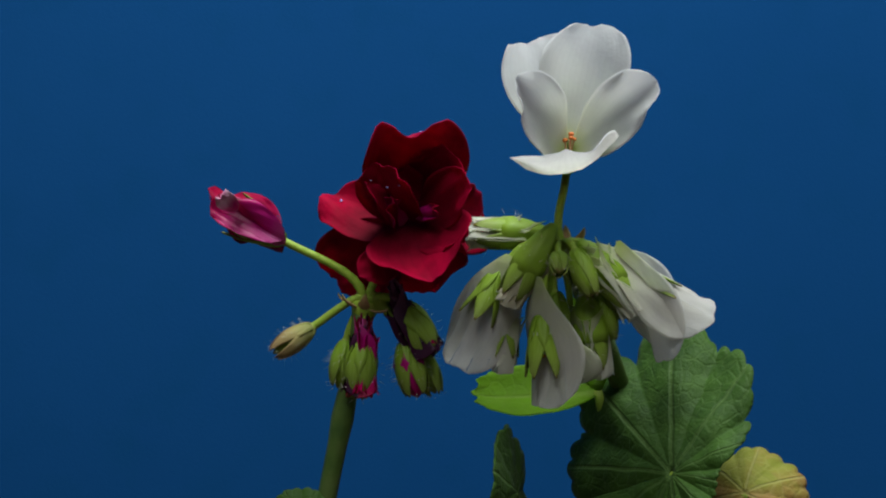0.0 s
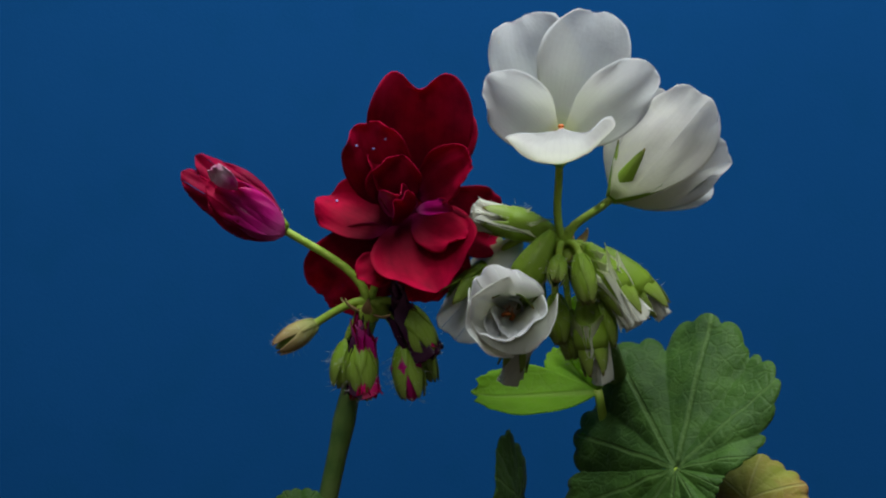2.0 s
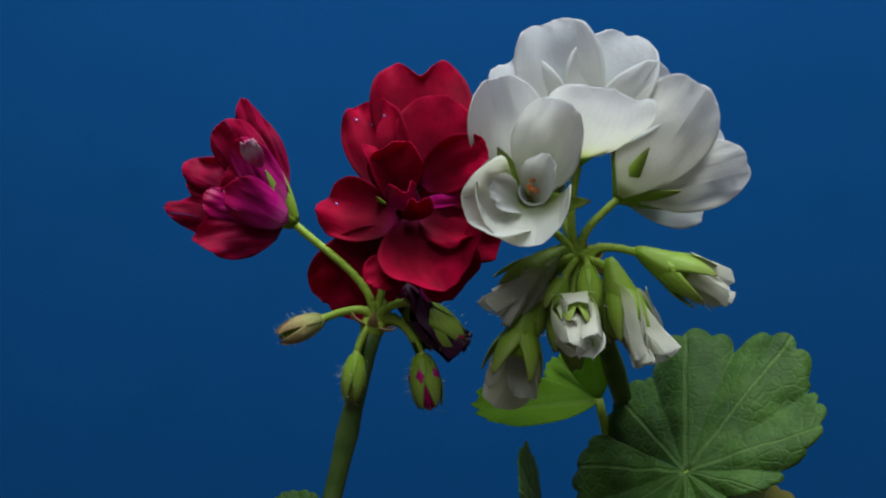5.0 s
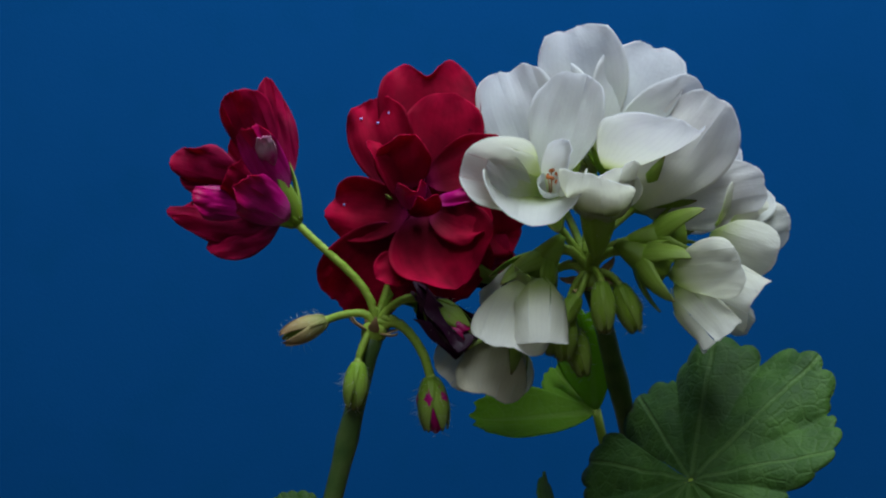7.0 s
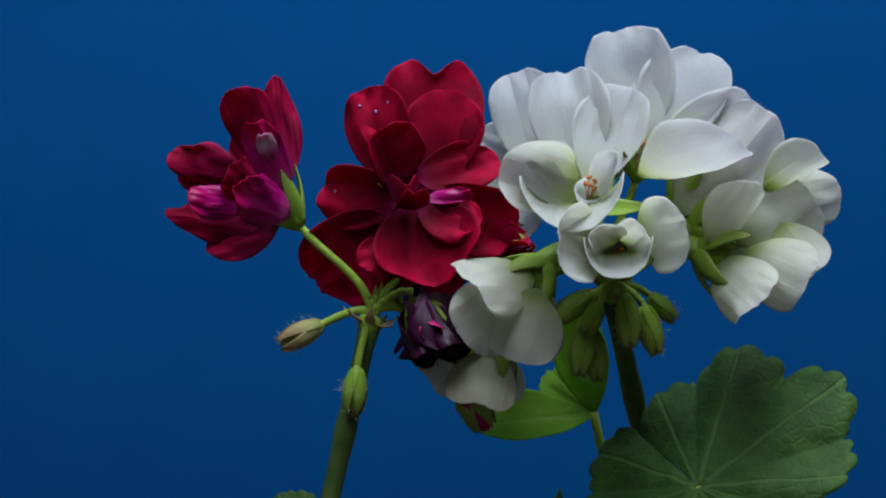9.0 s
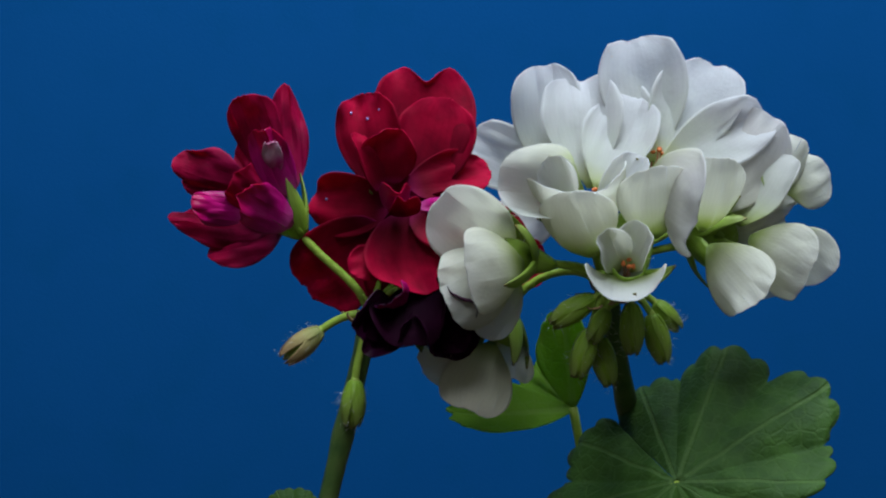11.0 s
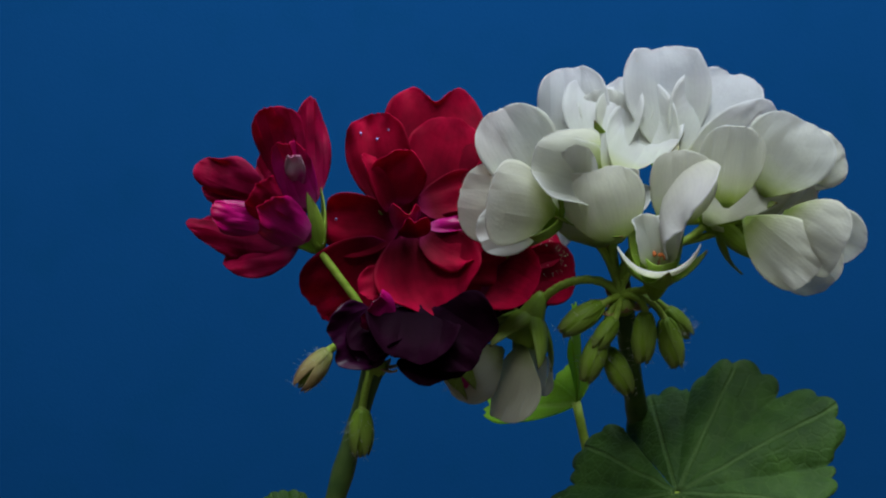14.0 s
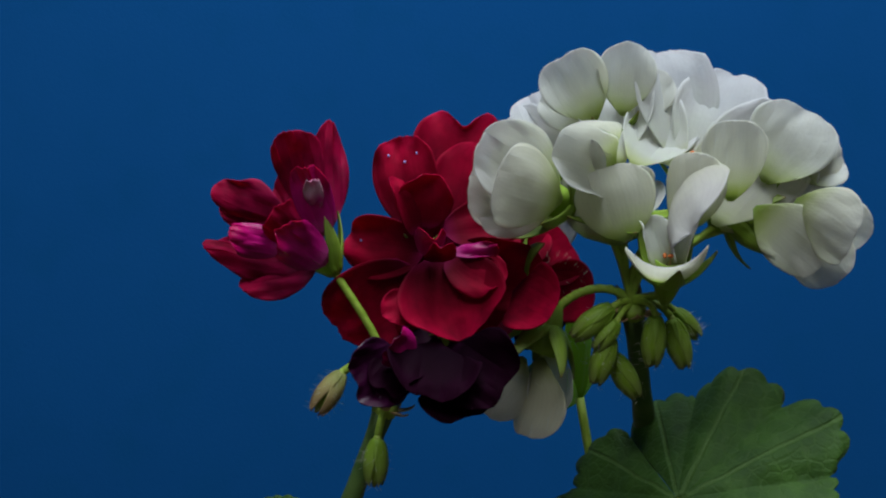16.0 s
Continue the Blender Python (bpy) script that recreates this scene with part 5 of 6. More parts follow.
flower("geranium_flower", "white geranium flower lifting over the red petals", GW,
       [(0, 946, 416, 20, 272, 0, 0, 0.0), (2.0, 956, 408, 20, 284, 0, 0, 0.0), (2.9, 965, 430, 30, 280, 0, 0, 0.0), (4.2, 985, 465, 20, 250, 0, 0, 0.1), (6.3, 972, 446, -10, 215, 0, 0, 0.55), (7.0, 972, 450, -10, 216, 0, 0, 0.6),
        (8.0, 968, 456, -15, 218, 5, 0, 0.68), (9.0, 972, 460, -15, 224, 10, 0, 0.74), (10.2, 955, 470, -45, 255, 20, 0, 0.8), (11.3, 945, 458, -70, 285, 20, 0, 1.0), (12.5, 968, 402, -55, 288, 20, 0, 1.0), (14.5, 998, 384, -15, 288, 20, 0, 1.0),
        (16, 1010, 366, -15, 288, 20, 0, 1.0)],
       white_hub, white_up,
       [way(222, 152, 61, -50, [(4.3, 1.0), (6.5, 952, 470, 900, 600, -1, 180, 0.04), (7.5, 948, 478, 882, 630, -1, 180, 0.04), (8.5, 960, 478, 852, 520, -1, 205, 0.04), (9.2, 958, 478, 818, 486, -1, 215, 0.04), (11.5, 930, 452, 762, 358, -1, 10, 0),
                                (12.5, 952, 392, 812, 224, -1, 10, 0), (14, 982, 372, 868, 182, -1, 10), (16, 1002, 352, 848, 246, -1, 5)], mats=Y, cup=0.009, flare=0.1, curl=-0.2, claw=1.15, az=0),
        way(188, 152, 62, -80, [(4.3, 1.0), (6.5, 950, 475, 870, 562, 1, 180, 0.4), (7.5, 945, 480, 845, 560, 1, 180, 0.4), (8.5, 958, 492, 830, 602, -1, 180, 0.04), (9.2, 952, 492, 800, 595, -1, 180, 0.04), (11.5, 930, 462, 800, 528, -1, 180, 0),
                                (12.5, 952, 400, 788, 392, -1, 180), (14, 985, 380, 805, 348, -1, 180), (16, 1000, 352, 828, 326, -1, 180)], mats=Y, cup=0.009, flare=0.1, claw=1.15, az=72),
        way(165, 158, 63, -105, [(4.3, 1.0), (6.5, 955, 475, 960, 592, -1, 180, 0.4), (7.5, 955, 480, 950, 612, -1, 180, 0.09), (8.5, 956, 492, 902, 640, -1, 180, 0.04), (9.2, 956, 492, 905, 648, -1, 180, 0.04), (11.5, 942, 452, 852, 452, -1, 180, 0),
                                 (12.5, 968, 392, 846, 396, -1, 180), (14, 998, 378, 864, 352, -1, 180), (16, 1010, 360, 878, 318, -1, 180)], mats=Y, cup=0.009, flare=0.1, claw=1.15, az=144),
        way(168, 95, 65, -70, [(4.3, 1.0), (9.2, 955, 490, 930, 600, 1, 180, 0.09), (11.5, 935, 455, 820, 552, -1, 0, 0), (12.5, 955, 402, 815, 464, -1, 0), (14, 985, 386, 842, 418, -1, 0), (16, 1000, 366, 845, 380, -1, 0)], mats=Y, cup=0.01, claw=1.15, az=216),
        way(150, 120, 64, -40, [(4.3, 1.0), (9.2, 955, 480, 880, 560, 1, 0, 0.09), (12.5, 955, 390, 870, 280, 1, 0, 0), (16, 1000, 350, 900, 270, 1, 0)], mats=Y, cup=0.01, claw=1.15, az=288)],
       bud=(-1, 3, 50), bud_len=130, calyx=CALYX, sepal=(116, 48, SEPAL), sepal_open=(36, 74), sepal_bend=0.95, hair=30)

flower("geranium_flower", "cream white geranium flower still hanging head down", GW,
       [(0, 960, 432, -40, 212, 0, 0, 0.0), (2.0, 958, 445, -30, 210, 0, 0, 0.0), (2.9, 935, 545, -20, 184, 0, 0, 0.05), (3.5, 930, 570, -20, 178, 0, 0, 0.12), (4.2, 932, 575, -20, 186, 0, 0, 0.28), (6.3, 915, 560, 30, 205, 0, 0, 0.7),
        (7.0, 905, 562, 40, 208, 0, 0, 0.78), (8.0, 890, 572, 40, 206, 0, 0, 0.78), (9.0, 880, 582, 40, 204, 0, 0, 0.78), (11.3, 905, 545, 40, 205, 0, 0, 0.82), (12.5, 922, 540, 45, 206, 0, 0, 0.82), (14.5, 952, 558, 20, 204, 0, 0, 0.82), (16, 975, 568, 10, 200, 0, 0, 0.82)],
       white_hub, white_up,
       [way(182, 140, 71, 22, [(2.0, 0.9), (4.2, 930, 590, 915, 690, -1, 180, 0.6), (6.5, 905, 570, 866, 700, -1, 180, 0.04), (7.5, 892, 575, 858, 716, -1, 180, 0.04), (9.0, 872, 590, 845, 722, -1, 180, 0.04), (11.5, 880, 592, 822, 736, -1, 180, 0),
                               (12.5, 892, 590, 828, 746, -1, 180), (14, 935, 588, 878, 752, -1, 228), (15.5, 955, 612, 915, 788, -1, 222), (16, 965, 612, 925, 788, -1, 222)], cup=0.009, mats=C, claw=1.15, az=0),
        way(158, 118, 72, 35, [(2.0, 0.9), (4.2, 930, 590, 940, 690, -1, 180, 0.6), (6.5, 895, 575, 802, 682, -1, 180, 0.07), (9.0, 862, 600, 752, 672, -1, 180, 0.07), (12.5, 880, 600, 762, 650, 1, 215, 0), (15.5, 935, 615, 838, 742, 1, 180)], cup=0.009, mats=C, claw=1.15, az=72),
        way(150, 110, 73, 45, [(2.0, 0.9), (6.5, 910, 575, 905, 700, 1, 0, 0.09), (9.0, 880, 600, 882, 712, 1, 0, 0.07), (12.5, 915, 590, 918, 655, 1, 0, 0.2), (16, 975, 600, 972, 730, 1, 0, 0.2)], cup=0.01, mats=C, claw=1.15, az=144)],
       bud=(-1, 3, 50), bud_len=130, calyx=CALYX, sepal=(116, 48, SEPAL), sepal_open=(36, 74), sepal_bend=0.95, hair=30)

# ---- green buds of the white umbel ----
BUD_CORE = lathe("core", [(3, 2), (15, 14), (21, 32), (22, 50), (17, 70), (8, 80), (2, 84)], [SEPAL], 14, 0.05)


def bud_thing(keys, label, hub, up, group, core=BUD_CORE, sep=(92, 34, SEPAL), sep_th=37, radius=6, hair=40, hair_size=14, bow=0.45):
    rows = [(k[0], k[1], k[2], k[3], k[4], k[5], 0.0, 0.0) for k in keys]
    return flower("flower_bud", label, group, rows, hub, up, [], sep, (sep_th, sep_th), (radius, STALK), bow, "bud", 0, core, hair, hair_size, sepal_bend=1.2)


GB = "closed buds of the white umbel"
SMALL_CORE = lathe("core", [(3, 2), (12, 10), (16, 24), (15, 38), (9, 50), (2, 56)], [SEPAL], 12, 0.05)
for keys, small in (
        ([(0, 1018, 446, -60, 160, 20), (3.5, 1034, 462, -60, 178, 10), (4.2, 1036, 466, -60, 178, 10), (6.3, 1052, 492, -60, 178, 10), (9, 1108, 528, -50, 176, 5), (12.5, 1125, 548, -50, 182, 0), (16, 1160, 562, -50, 184, 0)], 0),
        ([(0, 1060, 520, -10, 165, 0), (3.5, 1062, 540, -10, 168, 0), (6.3, 1085, 500, -30, 160, 0), (9, 1140, 545, -30, 165, 0), (12.5, 1162, 565, -30, 165, 0), (16, 1190, 568, -30, 165, 0)], 0),
        ([(0, 1088, 505, 10, 168, 0), (3.5, 1095, 500, 10, 150, 0), (6.3, 1080, 505, 0, 140, 0), (9, 1152, 525, 0, 135, 0), (12.5, 1168, 545, 0, 140, 0), (16, 1196, 552, 0, 138, 0)], 1),
        ([(0, 982, 520, -20, 172, 0), (3.5, 984, 530, -20, 176, 0), (6.3, 995, 545, -20, 182, 0), (9, 1036, 580, -20, 188, 0), (12.5, 1050, 590, -20, 200, 0), (16, 1080, 598, -20, 198, 0)], 0),
        ([(0, 972, 470, -10, 196, 0), (2.9, 945, 505, 0, 190, 0), (4.2, 955, 500, 0, 200, 0), (6.3, 985, 555, 0, 190, 0), (9, 1046, 522, -10, 236, 0), (12.5, 1050, 535, -20, 238, 0), (16, 1082, 545, -30, 232, 0)], 0),
        ([(0, 1010, 545, 20, 178, 0), (3.5, 1005, 560, 20, 176, 0), (6.3, 1010, 580, 20, 168, 0), (9, 1050, 590, 20, 175, 0), (12.5, 1068, 610, 20, 160, 0), (16, 1085, 630, 20, 150, 0)], 0),
        ([(0, 988, 452, -75, 185, 60), (3.5, 990, 470, -60, 200, 30), (6.3, 1010, 520, -40, 215, 0), (9, 1060, 540, -40, 205, 0), (16, 1090, 570, -30, 215, 0)], 1)):
    bud_thing(keys, "small downy green bud on a short stalk" if small else "plump downy green bud hanging from the umbel", white_hub, white_up, GB,
              SMALL_CORE if small else BUD_CORE, (66, 26, SEPAL) if small else (92, 34, SEPAL))

# ---- red flowers ----
R = (RED_IN, RED_OUT)
M = (MAGENTA, MAGENTA)
RM = (RED_IN, MAGENTA)


def rs(length, width, seed, cup=0.008, flare=0.2, curl=-0.5, ruffle=0.03, notch=0.0, mats=R, crease=0.0, roll=0.0, point=0.0, crumple=2.0):
    return rolled_petal(length, width, mats, cup, flare, curl, ruffle, notch, seed, point, 1.6, crease, roll, 1.7, crumple=crumple)


def dp(length, width, seed, base, tip, side, face, when, az, **kw):
    """A petal that goes from the shut bud to one open pose, which is laid out for the time when."""
    return dict(mesh=rs(length, width, seed, **kw), drawn=(*base, *tip, length, side, face), when=when, az=az, len=length)


GR = "flowers of the red umbel"


def rw(length, width, seed, depth, path, cup=0.01, flare=0.15, curl=-0.3, mats=R, crumple=8.0, ruffle=0.11, claw=0.55, notch=0.0, **kw):
    return way(length, width, seed, depth, path, cup, flare, curl, mats, claw, ruffle, notch, crumple=crumple, long_bud=False, **kw)


RED_POS = [(0, 715, 372, 45, 4, 20, 0, 1), (1.0, 708, 370, 45, 2, 20, 0, 1), (2.0, 700, 368, 45, 0, 20, 0, 1), (3.0, 694, 368, 45, 0, 20, 0, 1), (4.2, 692, 368, 45, -2, 20, 0, 1),
           (6.3, 716, 364, 45, -6, 20, 0, 1), (7.0, 716, 362, 45, -6, 20, 0, 1), (8.0, 706, 352, 45, -3, 20, 0, 1), (9.0, 700, 345, 45, 0, 20, 0, 1), (11.5, 684, 362, 45, 0, 20, 0, 1),
           (12.5, 687, 373, 45, 0, 20, 0, 1), (14.0, 702, 393, 45, 0, 20, 0, 1), (15.0, 720, 410, 45, 1, 20, 0, 1), (16, 745, 434, 45, 2, 20, 0, 1)]
flower("geranium_flower", "large double crimson geranium flower with velvety ruffled petals", GR, RED_POS, red_hub, red_up, [
    rw(240, 196, 101, 35, [(0, 742, 352, 728, 198, -1, 0), (1.0, 740, 340, 722, 146, -1, 0), (2.0, 742, 332, 745, 106, -1, 0), (3.0, 742, 325, 742, 96, 1, 0), (4.2, 742, 320, 742, 92, 1, 0), (9.2, 758, 320, 770, 90, 1, 0)],
       cup=0.006, crumple=4.0, crease=0.05, point=0.35, notch=0.22, specks=3),
    rw(165, 150, 119, 28, [(0, 742, 362, 790, 256, -1, -12), (1.0, 745, 350, 785, 205, -1, -10), (2.0, 748, 332, 790, 175, 1, 0), (9.2, 762, 320, 800, 165, 1, 0)], cup=0.008, crumple=2.5),
    rw(172, 124, 102, 10, [(0, 715, 400, 672, 300, -1, -35), (1.0, 695, 372, 652, 258, -1, -10), (2.0, 692, 362, 645, 222, -1, 0), (3.0, 688, 348, 645, 195, -1, 0), (4.2, 682, 338, 645, 178, 1, 0), (9.2, 692, 318, 650, 148, 1, -8)],
       cup=0.009, ruffle=0.07, specks=3),
    rw(108, 104, 103, -22, [(0, 715, 392, 688, 294, -1, 20), (1.0, 712, 390, 690, 300, -1, 15), (2.0, 702, 372, 690, 278, -1, 5), (3.0, 692, 358, 692, 260, -1, 0), (4.2, 692, 352, 698, 254, -1, 0), (9.2, 700, 318, 702, 215, -1, 0)],
       cup=0.012, mats=RM, curl=0.2, specks=2, point=0.2),
    rw(120, 56, 112, -30, [(0, 705, 400, 652, 322, -1, 40), (2.0, 702, 382, 655, 272, -1, 40), (4.2, 692, 360, 642, 256, -1, 40), (9.2, 690, 328, 641, 222, -1, 40)], cup=0.02, mats=RM),
    rw(160, 98, 104, -18, [(0, 745, 392, 828, 320, -1, -20), (1.0, 740, 362, 820, 296, -1, -20), (2.0, 735, 345, 832, 282, -1, -20), (3.0, 735, 332, 838, 272, -1, -18), (4.2, 735, 322, 838, 272, -1, -18), (9.2, 735, 318, 880, 286, 1, -18)], curl=0.2),
    rw(178, 140, 108, 5, [(0, 745, 390, 860, 388, 1, 0), (1.0, 745, 388, 885, 392, 1, 0), (2.0, 745, 382, 893, 398, 1, 0), (4.2, 745, 372, 880, 420, 1, 0), (9.2, 745, 362, 916, 405, 1, 10)]),
    rw(84, 30, 109, -30, [(0, 735, 382, 772, 372, -1, 160), (2.0, 738, 372, 798, 362, -1, 160), (4.2, 740, 362, 805, 350, -1, 160), (9.2, 752, 354, 835, 342, -1, 160)], cup=0.014, mats=RM),
    rw(150, 122, 105, -10, [(0, 692, 420, 578, 348, 1, 30), (1.0, 692, 412, 572, 345, 1, 28), (2.0, 690, 408, 570, 352, 1, 24), (4.2, 692, 402, 563, 356, 1, 18), (9.2, 705, 354, 566, 345, 1, -5)], specks=1),
    rw(200, 168, 106, 0, [(0, 715, 405, 588, 500, 1, -5), (1.0, 708, 408, 572, 512, 1, -5), (2.0, 702, 410, 566, 528, 1, -5), (4.2, 698, 412, 565, 542, 1, -5), (9.2, 698, 388, 550, 500, 1, -8)], cup=0.007, specks=2),
    rw(158, 212, 107, -14, [(0, 730, 385, 765, 478, -1, 0), (1.0, 730, 382, 772, 492, -1, 0), (2.0, 730, 380, 775, 500, -1, 0), (4.2, 730, 375, 778, 500, -1, 0), (9.2, 732, 355, 775, 494, -1, 0)], cup=0.008, flare=0.1, curl=0.4, ruffle=0.06, specks=4),
    rw(172, 205, 111, 8, [(0, 720, 380, 740, 506, 1, 0), (1.0, 722, 380, 745, 515, 1, 0), (2.0, 725, 382, 745, 524, 1, 0), (4.2, 725, 380, 755, 526, 1, 0), (9.2, 732, 362, 765, 526, 1, 0)], cup=0.006),
    rw(92, 70, 110, -26, [(0, 705, 450, 640, 492, -1, 20), (4.2, 705, 465, 638, 502, -1, 20), (9.2, 708, 430, 636, 472, -1, 20)], cup=0.012),
    rw(78, 62, 113, -24, [(0, 712, 400, 700, 345, -1, 200), (4.2, 710, 372, 705, 330, -1, 190), (9.2, 714, 362, 716, 318, -1, 190)], cup=0.03, mats=RM),
    rw(80, 56, 118, -30, [(0, 705, 405, 690, 350, -1, 60), (4.2, 716, 392, 742, 352, -1, 30), (9.2, 716, 372, 740, 335, -1, 30)], cup=0.02, mats=RM),
    rw(135, 165, 114, 18, [(0, 690, 362, 790, 372, 1, 0), (9.2, 690, 335, 800, 345, 1, 0)], cup=0.005),
    rw(130, 150, 116, 16, [(0, 750, 372, 660, 368, 1, 0), (9.2, 752, 338, 650, 335, 1, 0)], cup=0.005),
    rw(150, 130, 115, 14, [(0, 705, 390, 640, 420, 1, 0), (9.2, 708, 362, 622, 432, 1, 0)], cup=0.006),
    rw(120, 100, 117, -20, [(0, 735, 395, 815, 430, -1, -20), (4.2, 738, 375, 830, 420, -1, -20), (9.2, 742, 360, 842, 408, -1, -20)], curl=0.4),
], sepal=(60, 26, SEPAL), sepal_open=(70, 70), stalk=(7, STALK), bow=0.3)

flower("geranium_flower", "half-open crimson and magenta double geranium flower on a slanting stalk", GR,
       [(0, 500, 426, 0, 299, 0, 0, 0.45), (0.8, 502, 418, 0, 300, 0, 0, 0.04), (1.5, 502, 412, 0, 301, 0, 0, 0.08), (2.0, 504, 408, 0, 302, 0, 0, 0.12), (2.5, 507, 404, 0, 303, 0, 0, 0.2), (3.0, 510, 402, 0, 305, 0, 0, 0.3), (3.5, 514, 400, 0, 309, 0, 0, 0.48),
        (4.2, 518, 398, 0, 312, 0, 0, 0.68), (6.3, 524, 394, 0, 316, 0, 0, 0.97), (7.0, 526, 396, 0, 318, 0, 0, 1.0), (8.0, 527, 398, 0, 320, 0, 0, 1.0), (9.0, 530, 400, 0, 321, 0, 0, 1.0), (11.5, 537, 421, 0, 324, 0, 0, 1.0), (12.5, 545, 428, 0, 325, 0, 0, 1.0),
        (14.0, 565, 442, 0, 327, 0, 0, 1.0), (16, 594, 484, 0, 328, 0, 0, 1.0)],
       red_hub, red_up, [
    rw(205, 78, 121, 25, [(0, 500, 420, 369, 335, 1, 180, 0.45), (2.0, 502, 400, 345, 276, 1, 180, 0.05), (3.5, 502, 390, 346, 229, 1, 180, 0.05), (4.2, 505, 375, 396, 178, 1, 180, 0.06), (6.5, 506, 335, 462, 138, 1, 180, 0), (9.2, 508, 332, 487, 134, 1, 180)], lead=True, point=0.9, flare=0.3),
    rw(148, 92, 122, -22, [(0, 498, 420, 367, 338, -1, 220, 0.45), (2.0, 495, 400, 333, 289, -1, 200, 0.05), (3.5, 490, 385, 323, 244, -1, 190, 0.05), (4.2, 482, 365, 340, 215, -1, 180, 0.05), (6.5, 472, 295, 410, 162, -1, 165, 0), (9.2, 472, 290, 414, 156, -1, 165)], ruffle=0.07),
    rw(140, 70, 123, -34, [(0, 500, 425, 365, 344, -1, 180, 0.45), (2.0, 502, 410, 334, 297, -1, 180, 0.05), (3.5, 502, 395, 332, 256, -1, 180, 0.05), (4.2, 502, 375, 402, 248, -1, 180, 0.05), (6.5, 506, 342, 430, 230, -1, 180, 0.05), (9.2, 506, 336, 446, 216, -1, 180, 0.05)], lead=True, mats=(RED_IN, MAGENTA)),
    rw(150, 88, 124, 0, [(0, 500, 425, 371, 347, 1, 180, 0.45), (2.0, 490, 410, 327, 302, 1, 180, 0.05), (3.5, 480, 395, 306, 271, 1, 180, 0.05), (4.2, 470, 370, 300, 275, 1, 180, 0.05), (6.5, 440, 325, 302, 286, 1, 150, 0), (9.2, 438, 318, 296, 280, 1, 155)], point=0.8),
    rw(135, 62, 125, 6, [(0, 500, 425, 373, 349, 1, 180, 0.45), (3.5, 480, 405, 311, 289, 1, 180, 0.05), (4.2, 465, 380, 302, 316, 1, 180, 0.05), (6.5, 436, 338, 316, 316, 1, 180, 0), (9.2, 434, 332, 312, 313, 1, 180)], point=0.6),
    rw(112, 66, 126, -24, [(0, 502, 425, 374, 352, -1, 180, 0.45), (3.5, 492, 408, 342, 314, -1, 180, 0.05), (4.2, 482, 392, 372, 345, -1, 180, 0.05), (6.5, 442, 368, 342, 352, -1, 190, 0.05), (9.2, 438, 362, 332, 352, -1, 190, 0.05)], mats=M),
    rw(125, 86, 128, -34, [(0, 506, 428, 378, 359, -1, 180, 0.45), (3.5, 508, 410, 360, 302, -1, 180, 0.05), (4.2, 508, 396, 396, 338, -1, 180, 0.08), (6.5, 512, 386, 424, 330, -1, 185, 0.03), (9.2, 512, 383, 424, 334, -1, 185, 0.03)], lead=True, mats=(RED_IN, MAGENTA)),
    rw(212, 92, 127, 4, [(0, 500, 425, 371, 351, 1, 180, 0.45), (2.0, 496, 415, 322, 306, 1, 180, 0.05), (3.5, 496, 405, 295, 297, 1, 180, 0.05), (4.2, 492, 396, 290, 366, 1, 185, 0.05), (6.5, 492, 386, 298, 380, 1, 202, 0), (9.2, 492, 384, 294, 383, 1, 202)], point=0.9),
    rw(155, 100, 130, -6, [(0, 504, 430, 388, 371, -1, 200, 0.45), (2.0, 504, 415, 360, 328, -1, 190, 0.05), (3.5, 504, 410, 354, 326, -1, 190, 0.05), (4.2, 502, 402, 372, 420, -1, 190, 0.05), (6.5, 498, 392, 362, 430, 1, 208, 0), (9.2, 498, 392, 360, 434, 1, 208)], point=0.4),
    rw(125, 95, 129, -12, [(0, 502, 425, 376, 354, -1, 190, 0.45), (3.5, 500, 402, 350, 283, -1, 180, 0.05), (4.2, 500, 385, 388, 290, -1, 180, 0.05), (6.5, 498, 372, 400, 300, -1, 180, 0.05), (9.2, 498, 370, 402, 298, -1, 180, 0.05)], mats=R),
    rw(130, 90, 131, 12, [(0, 500, 422, 371, 343, 1, 180, 0.45), (3.5, 500, 395, 336, 265, 1, 180, 0.05), (4.2, 498, 372, 380, 265, 1, 180, 0.05), (6.5, 490, 340, 415, 240, 1, 180, 0), (9.2, 490, 335, 420, 235, 1, 180)]),
    # added small piece, no petal of its own: the sheen patch as pale colour
    rw(70, 36, 132, -58, [(0, 420, 372, 386, 348, -1, 160), (2.0, 420, 335, 370, 298, -1, 160), (3.5, 440, 302, 396, 266, -1, 160), (6.5, 482, 296, 458, 242, -1, 170), (9.2, 484, 290, 462, 236, -1, 170)], mats=(PALE_SHEEN, PALE_SHEEN), cup=0.025, ruffle=0.12, crumple=12, point=0.6),
], sepal=(112, 40, SEPAL), sepal_open=(24, 48), sepal_bend=0.6, stalk=(7, STALK), hair=40, hair_size=12, bow=0.35)

